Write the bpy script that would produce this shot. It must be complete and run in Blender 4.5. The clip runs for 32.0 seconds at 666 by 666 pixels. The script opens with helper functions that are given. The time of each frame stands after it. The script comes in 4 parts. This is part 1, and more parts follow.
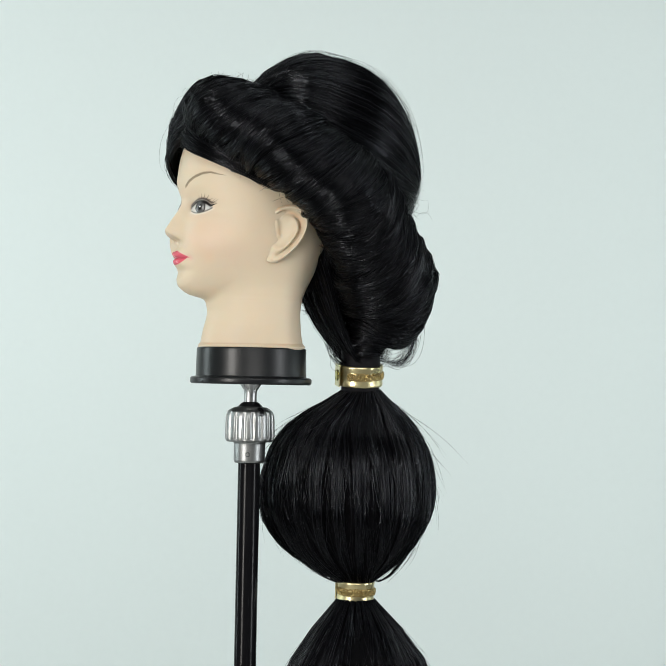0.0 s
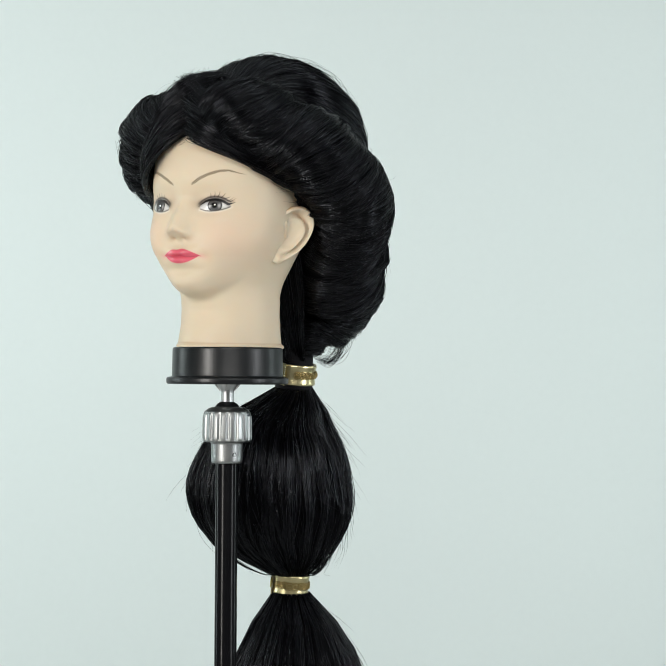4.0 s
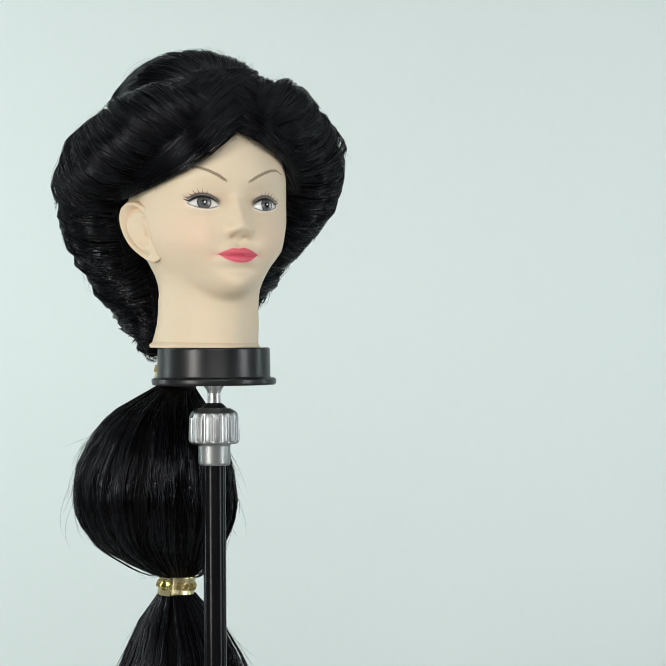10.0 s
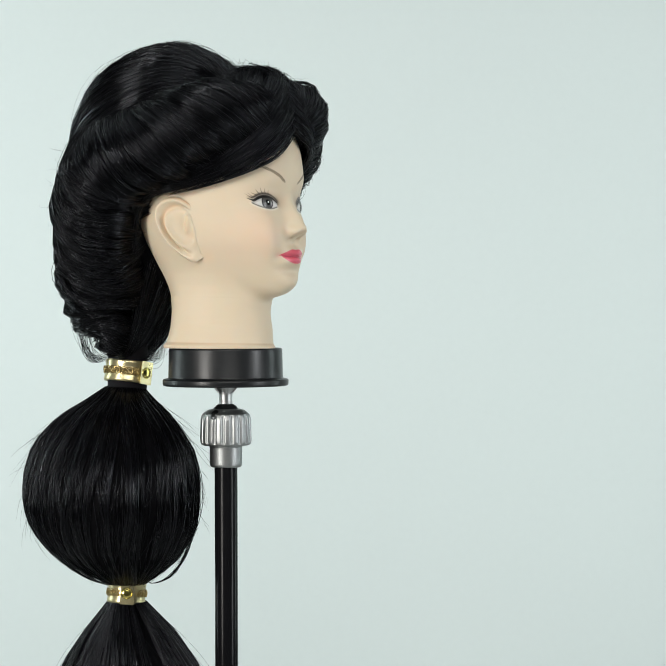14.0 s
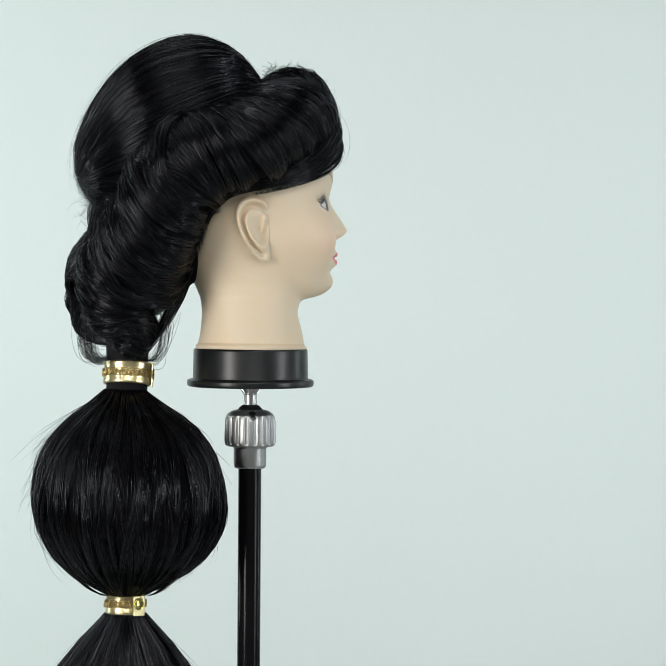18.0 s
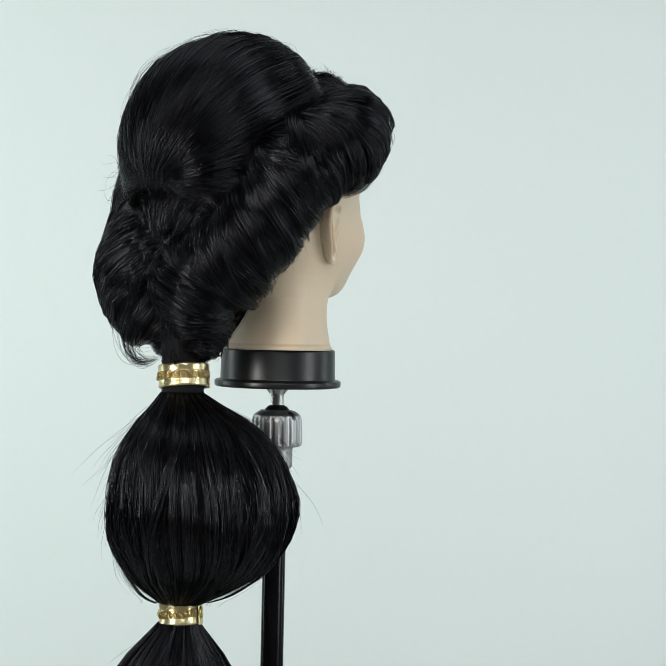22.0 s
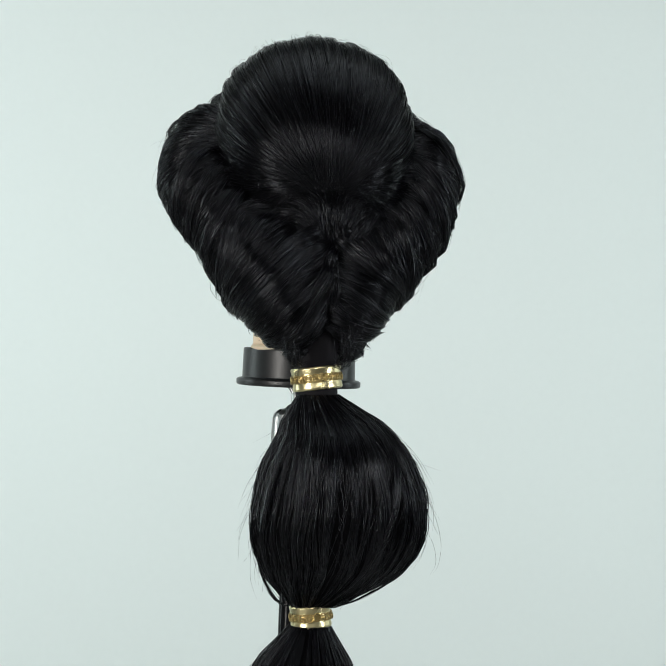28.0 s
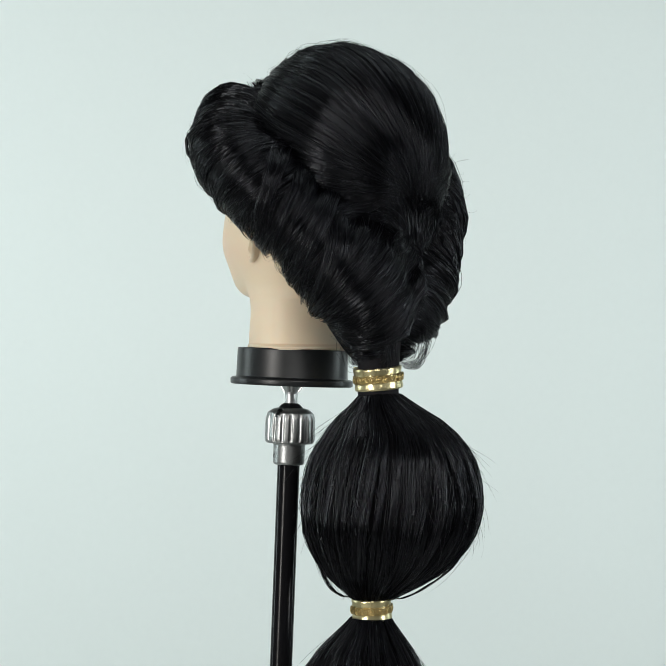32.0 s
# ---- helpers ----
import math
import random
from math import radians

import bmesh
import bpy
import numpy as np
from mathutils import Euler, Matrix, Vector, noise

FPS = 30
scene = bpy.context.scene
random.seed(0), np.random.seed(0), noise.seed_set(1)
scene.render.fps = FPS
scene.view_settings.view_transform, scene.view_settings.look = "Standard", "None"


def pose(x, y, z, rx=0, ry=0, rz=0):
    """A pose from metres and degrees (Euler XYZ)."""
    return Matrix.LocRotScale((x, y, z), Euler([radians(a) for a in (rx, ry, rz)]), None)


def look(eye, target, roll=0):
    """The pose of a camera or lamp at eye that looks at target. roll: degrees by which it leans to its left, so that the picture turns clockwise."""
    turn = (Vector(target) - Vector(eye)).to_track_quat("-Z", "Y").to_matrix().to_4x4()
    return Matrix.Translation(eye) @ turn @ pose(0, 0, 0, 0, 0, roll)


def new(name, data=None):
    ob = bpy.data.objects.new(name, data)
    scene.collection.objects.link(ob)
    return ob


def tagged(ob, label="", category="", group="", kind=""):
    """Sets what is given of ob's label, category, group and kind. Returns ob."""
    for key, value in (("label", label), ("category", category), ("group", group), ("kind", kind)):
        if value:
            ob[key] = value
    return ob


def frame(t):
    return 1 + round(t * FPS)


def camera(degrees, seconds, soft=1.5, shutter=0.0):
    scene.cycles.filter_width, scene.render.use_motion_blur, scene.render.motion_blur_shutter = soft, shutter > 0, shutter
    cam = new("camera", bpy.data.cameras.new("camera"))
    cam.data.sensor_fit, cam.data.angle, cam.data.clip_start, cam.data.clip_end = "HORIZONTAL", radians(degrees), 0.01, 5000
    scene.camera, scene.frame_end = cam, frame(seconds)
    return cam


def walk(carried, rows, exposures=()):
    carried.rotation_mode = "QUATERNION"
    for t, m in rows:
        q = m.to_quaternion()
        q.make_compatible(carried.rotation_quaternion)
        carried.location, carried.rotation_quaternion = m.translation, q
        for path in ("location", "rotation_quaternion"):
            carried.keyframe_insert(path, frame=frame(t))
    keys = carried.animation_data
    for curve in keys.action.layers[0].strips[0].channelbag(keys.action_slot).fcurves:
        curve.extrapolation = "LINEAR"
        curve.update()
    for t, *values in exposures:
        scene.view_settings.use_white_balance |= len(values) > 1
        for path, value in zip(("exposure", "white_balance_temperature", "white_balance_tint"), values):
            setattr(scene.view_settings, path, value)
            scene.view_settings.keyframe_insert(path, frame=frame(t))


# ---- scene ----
cam = camera(18.42, 32.0, soft=1.0)

# ---- the camera: fixed, level, leaning a little ----
EYE_Z = 1.235
CAM_POSE = pose(0, -2.2978, EYE_Z, 0, 0, -2.122) @ pose(0, 0, 0, 90.075) @ pose(0, 0, 0, 0, 0, 0.943)
walk(cam, [(0.0, CAM_POSE), (32.0, CAM_POSE)])

# ---- how the turntable turns: metres and degrees; the axis is the world's z ----
TURN_START, TURN_RATE, TURN_SWAY = 26.712, 9.1821, -1.055
CUP_X, CUP_Y, CUP_Z = 0.01579, 0.04464, -0.0536
FACING = 173.0


def turn_at(t):
    return pose(0, 0, 0, 0, 0, TURN_START + TURN_RATE * t + TURN_SWAY * math.sin(math.tau * t / 36))


# head frame: -y is where the face looks, +x its left, z = 0 at the lens's height
HEAD = pose(CUP_X, CUP_Y, EYE_Z, 0, 0, FACING - 270) @ pose(-0.006, 0, 0)
# stand frame: origin in the middle of the cup's flange, z along the leaning pole
LEAN = Vector((0.0045, 0.0057, 0.33)).normalized()
STAND = Matrix.Translation((CUP_X, CUP_Y, EYE_Z + CUP_Z)) @ Vector((0, 0, 1)).rotation_difference(LEAN).to_matrix().to_4x4()

# ---- light: a white studio with soft boxes beside the camera and a bright wall ----
world = bpy.data.worlds.new("studio")
scene.world = world
world.use_nodes = True
world.node_tree.nodes["Background"].inputs[0].default_value = (0.80, 0.93, 0.95, 1)
world.node_tree.nodes["Background"].inputs[1].default_value = 0.35


def soft_box(name, eye, target, wide, high, watts, colour=(1, 0.97, 0.92)):
    data = bpy.data.lights.new(name, "AREA")
    data.shape, data.size, data.size_y, data.energy, data.color = "RECTANGLE", wide, high, watts, colour
    ob = new(name, data)
    ob.matrix_world = look(eye, target)
    return ob


soft_box("soft_box_key", (-1.55, -1.75, 1.42), (0, 0, 1.25), 0.40, 1.3, 42)
soft_box("soft_box_fill", (1.9, -0.95, 1.40), (0, 0, 1.2), 0.35, 1.3, 19, (0.95, 0.98, 1))
# unseen fills, added to even the face and light it from above
soft_box("added_fill_front", (0.3, -2.5, 2.25), (0, 0, 1.3), 1.6, 0.8, 25, (1, 0.98, 0.95))
soft_box("added_fill_top", (0.0, -0.1, 2.9), (0, 0.0, 0), 1.4, 1.0, 9, (0.92, 1, 1))
soft_box("soft_box_wall", (-1.8, 0.6, 1.5), (0.1, 2.1, 1.2), 0.5, 1.5, 18.4, (0.87, 1, 1.0))
soft_box("soft_box_wall_right", (2.0, 0.6, 1.5), (0.2, 2.1, 1.2), 0.5, 1.5, 12.2, (0.87, 1, 1.0))
scene.view_settings.exposure = 0.0


# ---- materials ----
def material(name, colour, rough=0.5, metal=0.0, grain=0.0, scale=200.0, bump=0.0, spec=0.5, stain=0.0):
    """A surface with fine grain, wider stains and relief, in object space."""
    m = bpy.data.materials.new(name)
    m.use_nodes = True
    n, l = m.node_tree.nodes, m.node_tree.links
    p = n["Principled BSDF"]
    p.inputs["Base Color"].default_value = (*colour, 1)
    p.inputs["Roughness"].default_value = rough
    p.inputs["Metallic"].default_value = metal
    p.inputs["Specular IOR Level"].default_value = spec
    co = n.new("ShaderNodeTexCoord")
    fine = n.new("ShaderNodeTexNoise")
    fine.inputs["Scale"].default_value = scale
    fine.inputs["Detail"].default_value = 4
    l.new(co.outputs["Object"], fine.inputs["Vector"])
    wide = n.new("ShaderNodeTexNoise")
    wide.inputs["Scale"].default_value = scale / 25
    l.new(co.outputs["Object"], wide.inputs["Vector"])
    if grain or stain:
        mix = n.new("ShaderNodeMix")
        mix.data_type, mix.blend_type = "RGBA", "MULTIPLY"
        add = n.new("ShaderNodeMath")
        add.operation = "MULTIPLY_ADD"
        add.inputs[1].default_value = grain
        l.new(fine.outputs[0], add.inputs[0])
        sc = n.new("ShaderNodeMath")
        sc.operation = "MULTIPLY_ADD"
        sc.inputs[1].default_value = stain
        sc.inputs[2].default_value = 1 - grain / 2 - stain / 2
        l.new(wide.outputs[0], sc.inputs[0])
        l.new(sc.outputs[0], add.inputs[2])
        mix.inputs["Factor"].default_value = 1
        mix.inputs["A"].default_value = (*colour, 1)
        l.new(add.outputs[0], mix.inputs["B"])
        l.new(mix.outputs["Result"], p.inputs["Base Color"])
        ro = n.new("ShaderNodeMath")
        ro.operation = "MULTIPLY_ADD"
        ro.inputs[1].default_value = 0.25
        ro.inputs[2].default_value = rough - 0.125
        l.new(wide.outputs[0], ro.inputs[0])
        l.new(ro.outputs[0], p.inputs["Roughness"])
    if bump:
        b = n.new("ShaderNodeBump")
        b.inputs["Strength"].default_value = bump
        b.inputs["Distance"].default_value = 0.0005
        l.new(fine.outputs[0], b.inputs["Height"])
        l.new(b.outputs[0], p.inputs["Normal"])
    return m


def hair_material(name, colour, rough, vary):
    """Synthetic fibre: dark, shiny, each strand a little lighter or darker than the next."""
    m = material(name, colour, rough, spec=0.31)
    n, l = m.node_tree.nodes, m.node_tree.links
    geo = n.new("ShaderNodeNewGeometry")
    ramp = n.new("ShaderNodeValToRGB")
    ramp.color_ramp.elements[0].color = (*[c * (1 - vary) for c in colour], 1)
    ramp.color_ramp.elements[1].color = (*[c * (1 + vary) for c in colour], 1)
    l.new(geo.outputs["Random Per Island"], ramp.inputs[0])
    l.new(ramp.outputs[0], n["Principled BSDF"].inputs["Base Color"])
    ro = n.new("ShaderNodeMath")
    ro.operation = "MULTIPLY_ADD"
    ro.inputs[1].default_value = 0.24
    ro.inputs[2].default_value = rough - 0.11
    n["Principled BSDF"].inputs["Specular Tint"].default_value = (0.86, 0.90, 1.0, 1)
    l.new(geo.outputs["Random Per Island"], ro.inputs[0])
    l.new(ro.outputs[0], n["Principled BSDF"].inputs["Roughness"])
    return m


WALL = material("wall_paint", (0.74, 0.80, 0.79), 0.7, grain=0.03, scale=60, bump=0.08, stain=0.03)
STUDIO = material("grey_studio_paint", (0.20, 0.21, 0.21), 0.7, grain=0.05, scale=60, bump=0.08, stain=0.05)
FLOOR = material("studio_floor", (0.50, 0.51, 0.50), 0.5, grain=0.1, scale=40, stain=0.1)
PLASTIC = material("black_plastic", (0.008, 0.009, 0.010), 0.33, grain=0.25, scale=260, bump=0.05, stain=0.2, spec=0.32)
POLE_PAINT = material("pole_paint", (0.005, 0.005, 0.006), 0.20, grain=0.1, scale=300, stain=0.1, spec=0.10)
CAST = material("cast_metal", (0.32, 0.33, 0.33), 0.38, 1.0, grain=0.25, scale=500, bump=0.15, stain=0.2)
STEEL = material("polished_steel", (0.50, 0.51, 0.51), 0.36, 1.0, grain=0.2, scale=700, bump=0.1, stain=0.2)
BALL = material("dark_ball", (0.10, 0.105, 0.11), 0.3, 1.0, grain=0.2, scale=400, stain=0.2)
GOLD = material("gold_foil", (0.62, 0.545, 0.31), 0.30, 1.0, grain=0.25, scale=240, bump=0.8, stain=0.3)
GOLD_THREAD = material("gold_thread", (0.40, 0.30, 0.12), 0.32, 1.0, grain=0.4, scale=1500, bump=0.6, stain=0.2)
STUD = material("gold_stud", (0.55, 0.47, 0.14), 0.18, 1.0, grain=0.15, scale=400, stain=0.2)
HAIR = hair_material("black_fibre", (0.0018, 0.0018, 0.0024), 0.20, 0.6)
UNDER = material("black_underlayer", (0.0018, 0.0018, 0.0024), 0.75, grain=0.3, scale=900, bump=0.6, stain=0.2, spec=0.04)
WRAP = material("black_wrap", (0.004, 0.0035, 0.005), 0.7, spec=0.15, grain=0.3, scale=500, bump=0.3, stain=0.3)


def skin_material():
    m = material("painted_vinyl", (0.74, 0.60, 0.43), 0.5, bump=0.02, scale=900, spec=0.3)
    n, l = m.node_tree.nodes, m.node_tree.links
    a = n.new("ShaderNodeAttribute")
    a.attribute_name = "paint"
    l.new(a.outputs["Color"], n["Principled BSDF"].inputs["Base Color"])
    p = n["Principled BSDF"]
    p.inputs["Subsurface Weight"].default_value = 0.25
    p.inputs["Subsurface Radius"].default_value = (0.010, 0.006, 0.004)
    p.inputs["Subsurface Scale"].default_value = 0.5
    l.new(a.outputs["Alpha"], p.inputs["Roughness"])
    return m


SKIN = skin_material()


# ---- building helpers ----
def raw_mesh(name, verts, quads, mat, smooth=True):
    """A mesh from arrays of points and four-cornered faces."""
    verts, quads = np.asarray(verts, np.float32), np.asarray(quads, np.int32)
    me = bpy.data.meshes.new(name)
    me.vertices.add(len(verts))
    me.vertices.foreach_set("co", verts.ravel())
    me.loops.add(quads.size)
    me.loops.foreach_set("vertex_index", quads.ravel())
    me.polygons.add(len(quads))
    me.polygons.foreach_set("loop_start", np.arange(0, quads.size, 4, dtype=np.int32))
    me.update(calc_edges=True)
    me.polygons.foreach_set("use_smooth", np.full(len(quads), smooth))
    me.materials.append(mat)
    me.validate()
    return me


def grid_quads(rows, cols, ring=False, start=0):
    """Faces of a grid of rows x cols points; ring: the columns close on themselves."""
    i, j = np.meshgrid(np.arange(rows - 1), np.arange(cols if ring else cols - 1), indexing="ij")
    k = (j + 1) % cols
    return start + np.stack([i * cols + j, i * cols + k, (i + 1) * cols + k, (i + 1) * cols + j], -1).reshape(-1, 4)


def attach(name, me, parent, label="", at=None):
    ob = new(name, me)
    ob.parent = parent
    if at is not None:
        ob.matrix_basis = at
    if label:
        tagged(ob, label)
    return ob


def lathe(profile, steps=64, squash=1.0):
    """Points and faces of a profile of (radius, height) turned round z."""
    a = np.linspace(0, math.tau, steps, endpoint=False)
    pr = np.array(profile, float)
    v = np.stack([pr[:, :1] * np.cos(a), pr[:, :1] * np.sin(a) * squash, np.repeat(pr[:, 1:], steps, 1)], -1)
    return v.reshape(-1, 3), grid_quads(len(pr), steps, True)


def soften(profile, r=0.0006, n=3):
    """Rounds the corners of a profile."""
    out = [profile[0]]
    for a, b, c in zip(profile, profile[1:], profile[2:]):
        a, b, c = Vector(a), Vector(b), Vector(c)
        da, dc = (a - b), (c - b)
        k1, k2 = min(r, da.length / 2.1), min(r, dc.length / 2.1)
        p, s = b + da.normalized() * k1, b + dc.normalized() * k2
        for i in range(n + 1):
            u = i / n
            out.append(tuple((1 - u) ** 2 * p + 2 * u * (1 - u) * b + u * u * s))
    out.append(profile[-1])
    return out


def turned(name, profile, mat, parent, label="", r=0.0006, steps=64, at=None):
    return attach(name, raw_mesh(name, *lathe(soften(profile, r), steps), mat), parent, label, at)


def thing(name, label, category, base, group=""):
    ob = new(name)
    ob.empty_display_size = 0.02
    ob.matrix_basis = base
    return tagged(ob, label, category, group)


def smooth_path(pts, n):
    """A smooth line through rows of numbers (Catmull-Rom), at n even steps."""
    p = np.array(pts, float)
    p = np.vstack([2 * p[0] - p[1], p, 2 * p[-1] - p[-2]])
    u = np.linspace(0, len(p) - 3 - 1e-6, n)
    i = u.astype(int)
    f = (u - i)[:, None]
    a, b, c, d = p[i], p[i + 1], p[i + 2], p[i + 3]
    return 0.5 * (2 * b + (c - a) * f + (2 * a - 5 * b + 4 * c - d) * f ** 2 + (3 * b - a - 3 * c + d) * f ** 3)


rng = np.random.default_rng(7)


def waves(u, seed, count=7, low=2.0, high=60.0):
    """Uneven waves along u, about -1 to 1: how strands gather into locks."""
    g = np.random.default_rng(seed)
    f, p, w = g.uniform(low, high, count), g.uniform(0, math.tau, count), g.uniform(0.4, 1, count)
    return sum(w[i] * np.sin(math.tau * f[i] * u + p[i]) for i in range(count)) / w.sum() * 1.6


def strand_mesh(name, paths, radius, mat=None):
    """Three-sided tapered fibres along paths (strands x steps x 3)."""
    paths = np.asarray(paths, float)
    n, k, _ = paths.shape
    t = np.gradient(paths, axis=1)
    t /= np.linalg.norm(t, axis=2, keepdims=True) + 1e-12
    ref = rng.normal(size=(n, 1, 3))
    a = np.cross(t, ref)
    a /= np.linalg.norm(a, axis=2, keepdims=True) + 1e-12
    b = np.cross(t, a)
    taper = np.minimum(1, 3.2 * (1.02 - np.linspace(0, 1, k)))[None, :, None]
    r = np.broadcast_to(np.asarray(radius, float).reshape(-1, 1, 1), (n, 1, 1)) * taper
    ring = [paths + r * (math.cos(q) * a + math.sin(q) * b) for q in (0, math.tau / 3, 2 * math.tau / 3)]
    v = np.stack(ring, 2).reshape(-1, 3)
    base = grid_quads(k, 3, True)
    quads = (base[None] + (np.arange(n) * k * 3)[:, None, None]).reshape(-1, 4)
    return raw_mesh(name, v, quads, mat or HAIR)


# ---- the studio ----
def slab(name, lo, hi, mat, label):
    bm = bmesh.new()
    bmesh.ops.create_cube(bm, size=1)
    for v in bm.verts:
        v.co = Vector([lo[i] + (v.co[i] + 0.5) * (hi[i] - lo[i]) for i in range(3)])
    me = bpy.data.meshes.new(name)
    bm.to_mesh(me)
    bm.free()
    me.materials.append(mat)
    return tagged(new(name, me), label, "wall" if "wall" in name else name, kind="structure")


# all but the north wall unseen and added; their greys set the bounce
slab("floor", (-3.2, -3.6, -0.1), (3.2, 2.2, 0), FLOOR, "plain grey studio floor")
slab("wall_north", (-3.2, 2.2, -0.1), (3.2, 2.3, 3.2), WALL, "smooth white studio wall with a faint cool tint")
slab("wall_south", (-3.2, -3.7, -0.1), (3.2, -3.6, 3.2), STUDIO, "plain grey wall behind the camera")
slab("wall_west", (-3.3, -3.6, -0.1), (-3.2, 2.2, 3.2), STUDIO, "plain grey side wall")
slab("wall_east", (3.2, -3.6, -0.1), (3.3, 2.2, 3.2), STUDIO, "plain grey side wall")
slab("ceiling", (-3.2, -3.6, 3.2), (3.2, 2.2, 3.3), STUDIO, "plain grey ceiling")


# ---- the stand on its turntable ----
def build_turntable():
    t = thing("turntable", "low round black motor turntable on the floor", "turntable", pose(0, 0, 0))
    turned("base_ring", [(0, 0), (0.17, 0), (0.17, 0.018), (0, 0.018)], PLASTIC, t)
    turned("turning_plate", [(0, 0.019), (0.19, 0.019), (0.19, 0.04), (0, 0.04)], PLASTIC, t, r=0.003)
    return t


def build_stand():
    s = thing("mannequin_stand", "black pole stand with a silver clamp and black head cup", "stand", STAND)
    low = -(EYE_Z + CUP_Z) + 0.0405
    # the cup that the neck sits on: a wide flange below, a plain wall above
    turned("head_cup", [(0.0, -0.0030), (0.064, -0.0030), (0.0672, -0.0036), (0.0692, -0.0022), (0.0694, 0.0034), (0.0668, 0.0048), (0.0630, 0.0052),
                        (0.0624, 0.037), (0.0606, 0.0385), (0.0595, 0.0365), (0.0, 0.0365)], PLASTIC, s, "glossy black plastic cup with a rim", r=0.0013, steps=128)
    br = turned("bracket", [(0.0, -0.0015), (0.0128, -0.0015), (0.0120, -0.0040), (0.0084, -0.0090), (0.0072, -0.0115), (0, -0.0115)], STEEL, s, "silver flared bracket", r=0.001, steps=24)
    for a in (20, 110, 200, 290):
        bm = bmesh.new()
        bmesh.ops.create_cube(bm, size=1)
        for v in bm.verts:
            top = v.co.z > 0
            v.co = Vector((v.co.x * (0.010 if top else 0.002) + (0.0115 if top else 0.0075), v.co.y * 0.0030, -0.0015 if top else -0.0110))
        me = bpy.data.meshes.new("rib")
        bm.to_mesh(me)
        bm.free()
        me.materials.append(STEEL)
        attach("rib", me, br, at=pose(0, 0, 0, 0, 0, a))
    turned("stem", [(0, -0.0105), (0.0078, -0.0105), (0.0076, -0.0118), (0.0072, -0.0125), (0.0072, -0.026), (0.0066, -0.027), (0, -0.027)], STEEL, s, "scratched steel stem")
    turned("ball", [(0, -0.0225), (0.0070, -0.0230), (0.0105, -0.0248), (0.0140, -0.0285), (0.0165, -0.034), (0.0165, -0.039), (0, -0.039)], BALL, s, "dark grey swivel ball", r=0.002)
    # fluted clamp: round shoulder, twenty flutes, plain foot
    prof = soften([(0.0, -0.0285), (0.0135, -0.0285), (0.0200, -0.0300), (0.0258, -0.0340), (0.0278, -0.0400), (0.0284, -0.062), (0.0280, -0.0665), (0.0255, -0.0690), (0.0, -0.0690)], 0.002, 4)
    n = 240
    a = np.linspace(0, math.tau, n, endpoint=False)
    pr = np.array(prof)
    groove = np.clip(np.cos(a * 18) * 2.4 + 0.9, -1, 1)
    mask = np.clip((-0.0345 - pr[:, 1]) / 0.005, 0, 1) * np.clip((pr[:, 1] + 0.0672) / 0.002, 0, 1) * (pr[:, 0] > 0.02)
    # more rings down the straight side
    z = np.linspace(0, 1, 40) * (len(pr) - 1)
    i = np.clip(z.astype(int), 0, len(pr) - 2)
    fr = z - i
    pr2 = pr[i] * (1 - fr[:, None]) + pr[i + 1] * fr[:, None]
    mk = mask[i] * (1 - fr) + mask[i + 1] * fr
    r = pr2[:, :1] - 0.0009 * mk[:, None] * (1 - groove)[None]
    v = np.stack([r * np.cos(a), r * np.sin(a), np.repeat(pr2[:, 1:], n, 1)], -1).reshape(-1, 3)
    knob = attach("clamp_knob", raw_mesh("clamp_knob", v, grid_quads(40, n, True), CAST), s, "silver fluted clamp knob")
    # dark domes in place of the two shaded slot ends in the knob's shoulder
    for a in (275, 84):
        v, q = lathe([(0.0052 * math.cos(u), 0.0022 * math.sin(u)) for u in np.linspace(-1.4, 1.5, 10)], 24)
        attach("slot_shade_dome", raw_mesh("slot_shade_dome", v * np.array((1.25, 1, 1)), q, BALL), knob, "dark dome in place of a shaded notch", at=pose(0, 0, 0, 0, 0, a) @ pose(0.0232, 0, -0.0345, 0, 52, 0))
    col = turned("collar", [(0, -0.0690), (0.0195, -0.0690), (0.0180, -0.0705), (0.0178, -0.0905), (0.0164, -0.0930), (0, -0.0930)], CAST, s, "silver collar with a grub screw", r=0.0012)
    turned("grub_screw", [(0, -0.0008), (0.0014, -0.0008), (0.0017, 0.0004), (0.0025, 0.0005), (0.0028, 0.0001), (0.0028, -0.002), (0, -0.002)], BALL, col, steps=20, r=0.0002,
           at=pose(0, 0, -0.0830, 0, 0, 237) @ pose(0.0177, 0, 0, 0, 90, 0))
    turned("pole", [(0, -0.0930), (0.0126, -0.0930), (0.0126, low + 0.012), (0, low + 0.012)], POLE_PAINT, s, "glossy black lacquered pole", steps=96)
    turned("foot_plate", [(0, low + 0.012), (0.09, low + 0.010), (0.1, low + 0.006), (0.1, low), (0, low)], PLASTIC, s, r=0.002)
    return s


TURNTABLE = build_turntable()
STAND_OB = build_stand()


# ---- the mannequin head ----
def bell(x, s):
    return np.exp(-0.5 * (x / s) ** 2)


def step(x, soft):
    return np.clip(x / soft + 0.5, 0, 1)


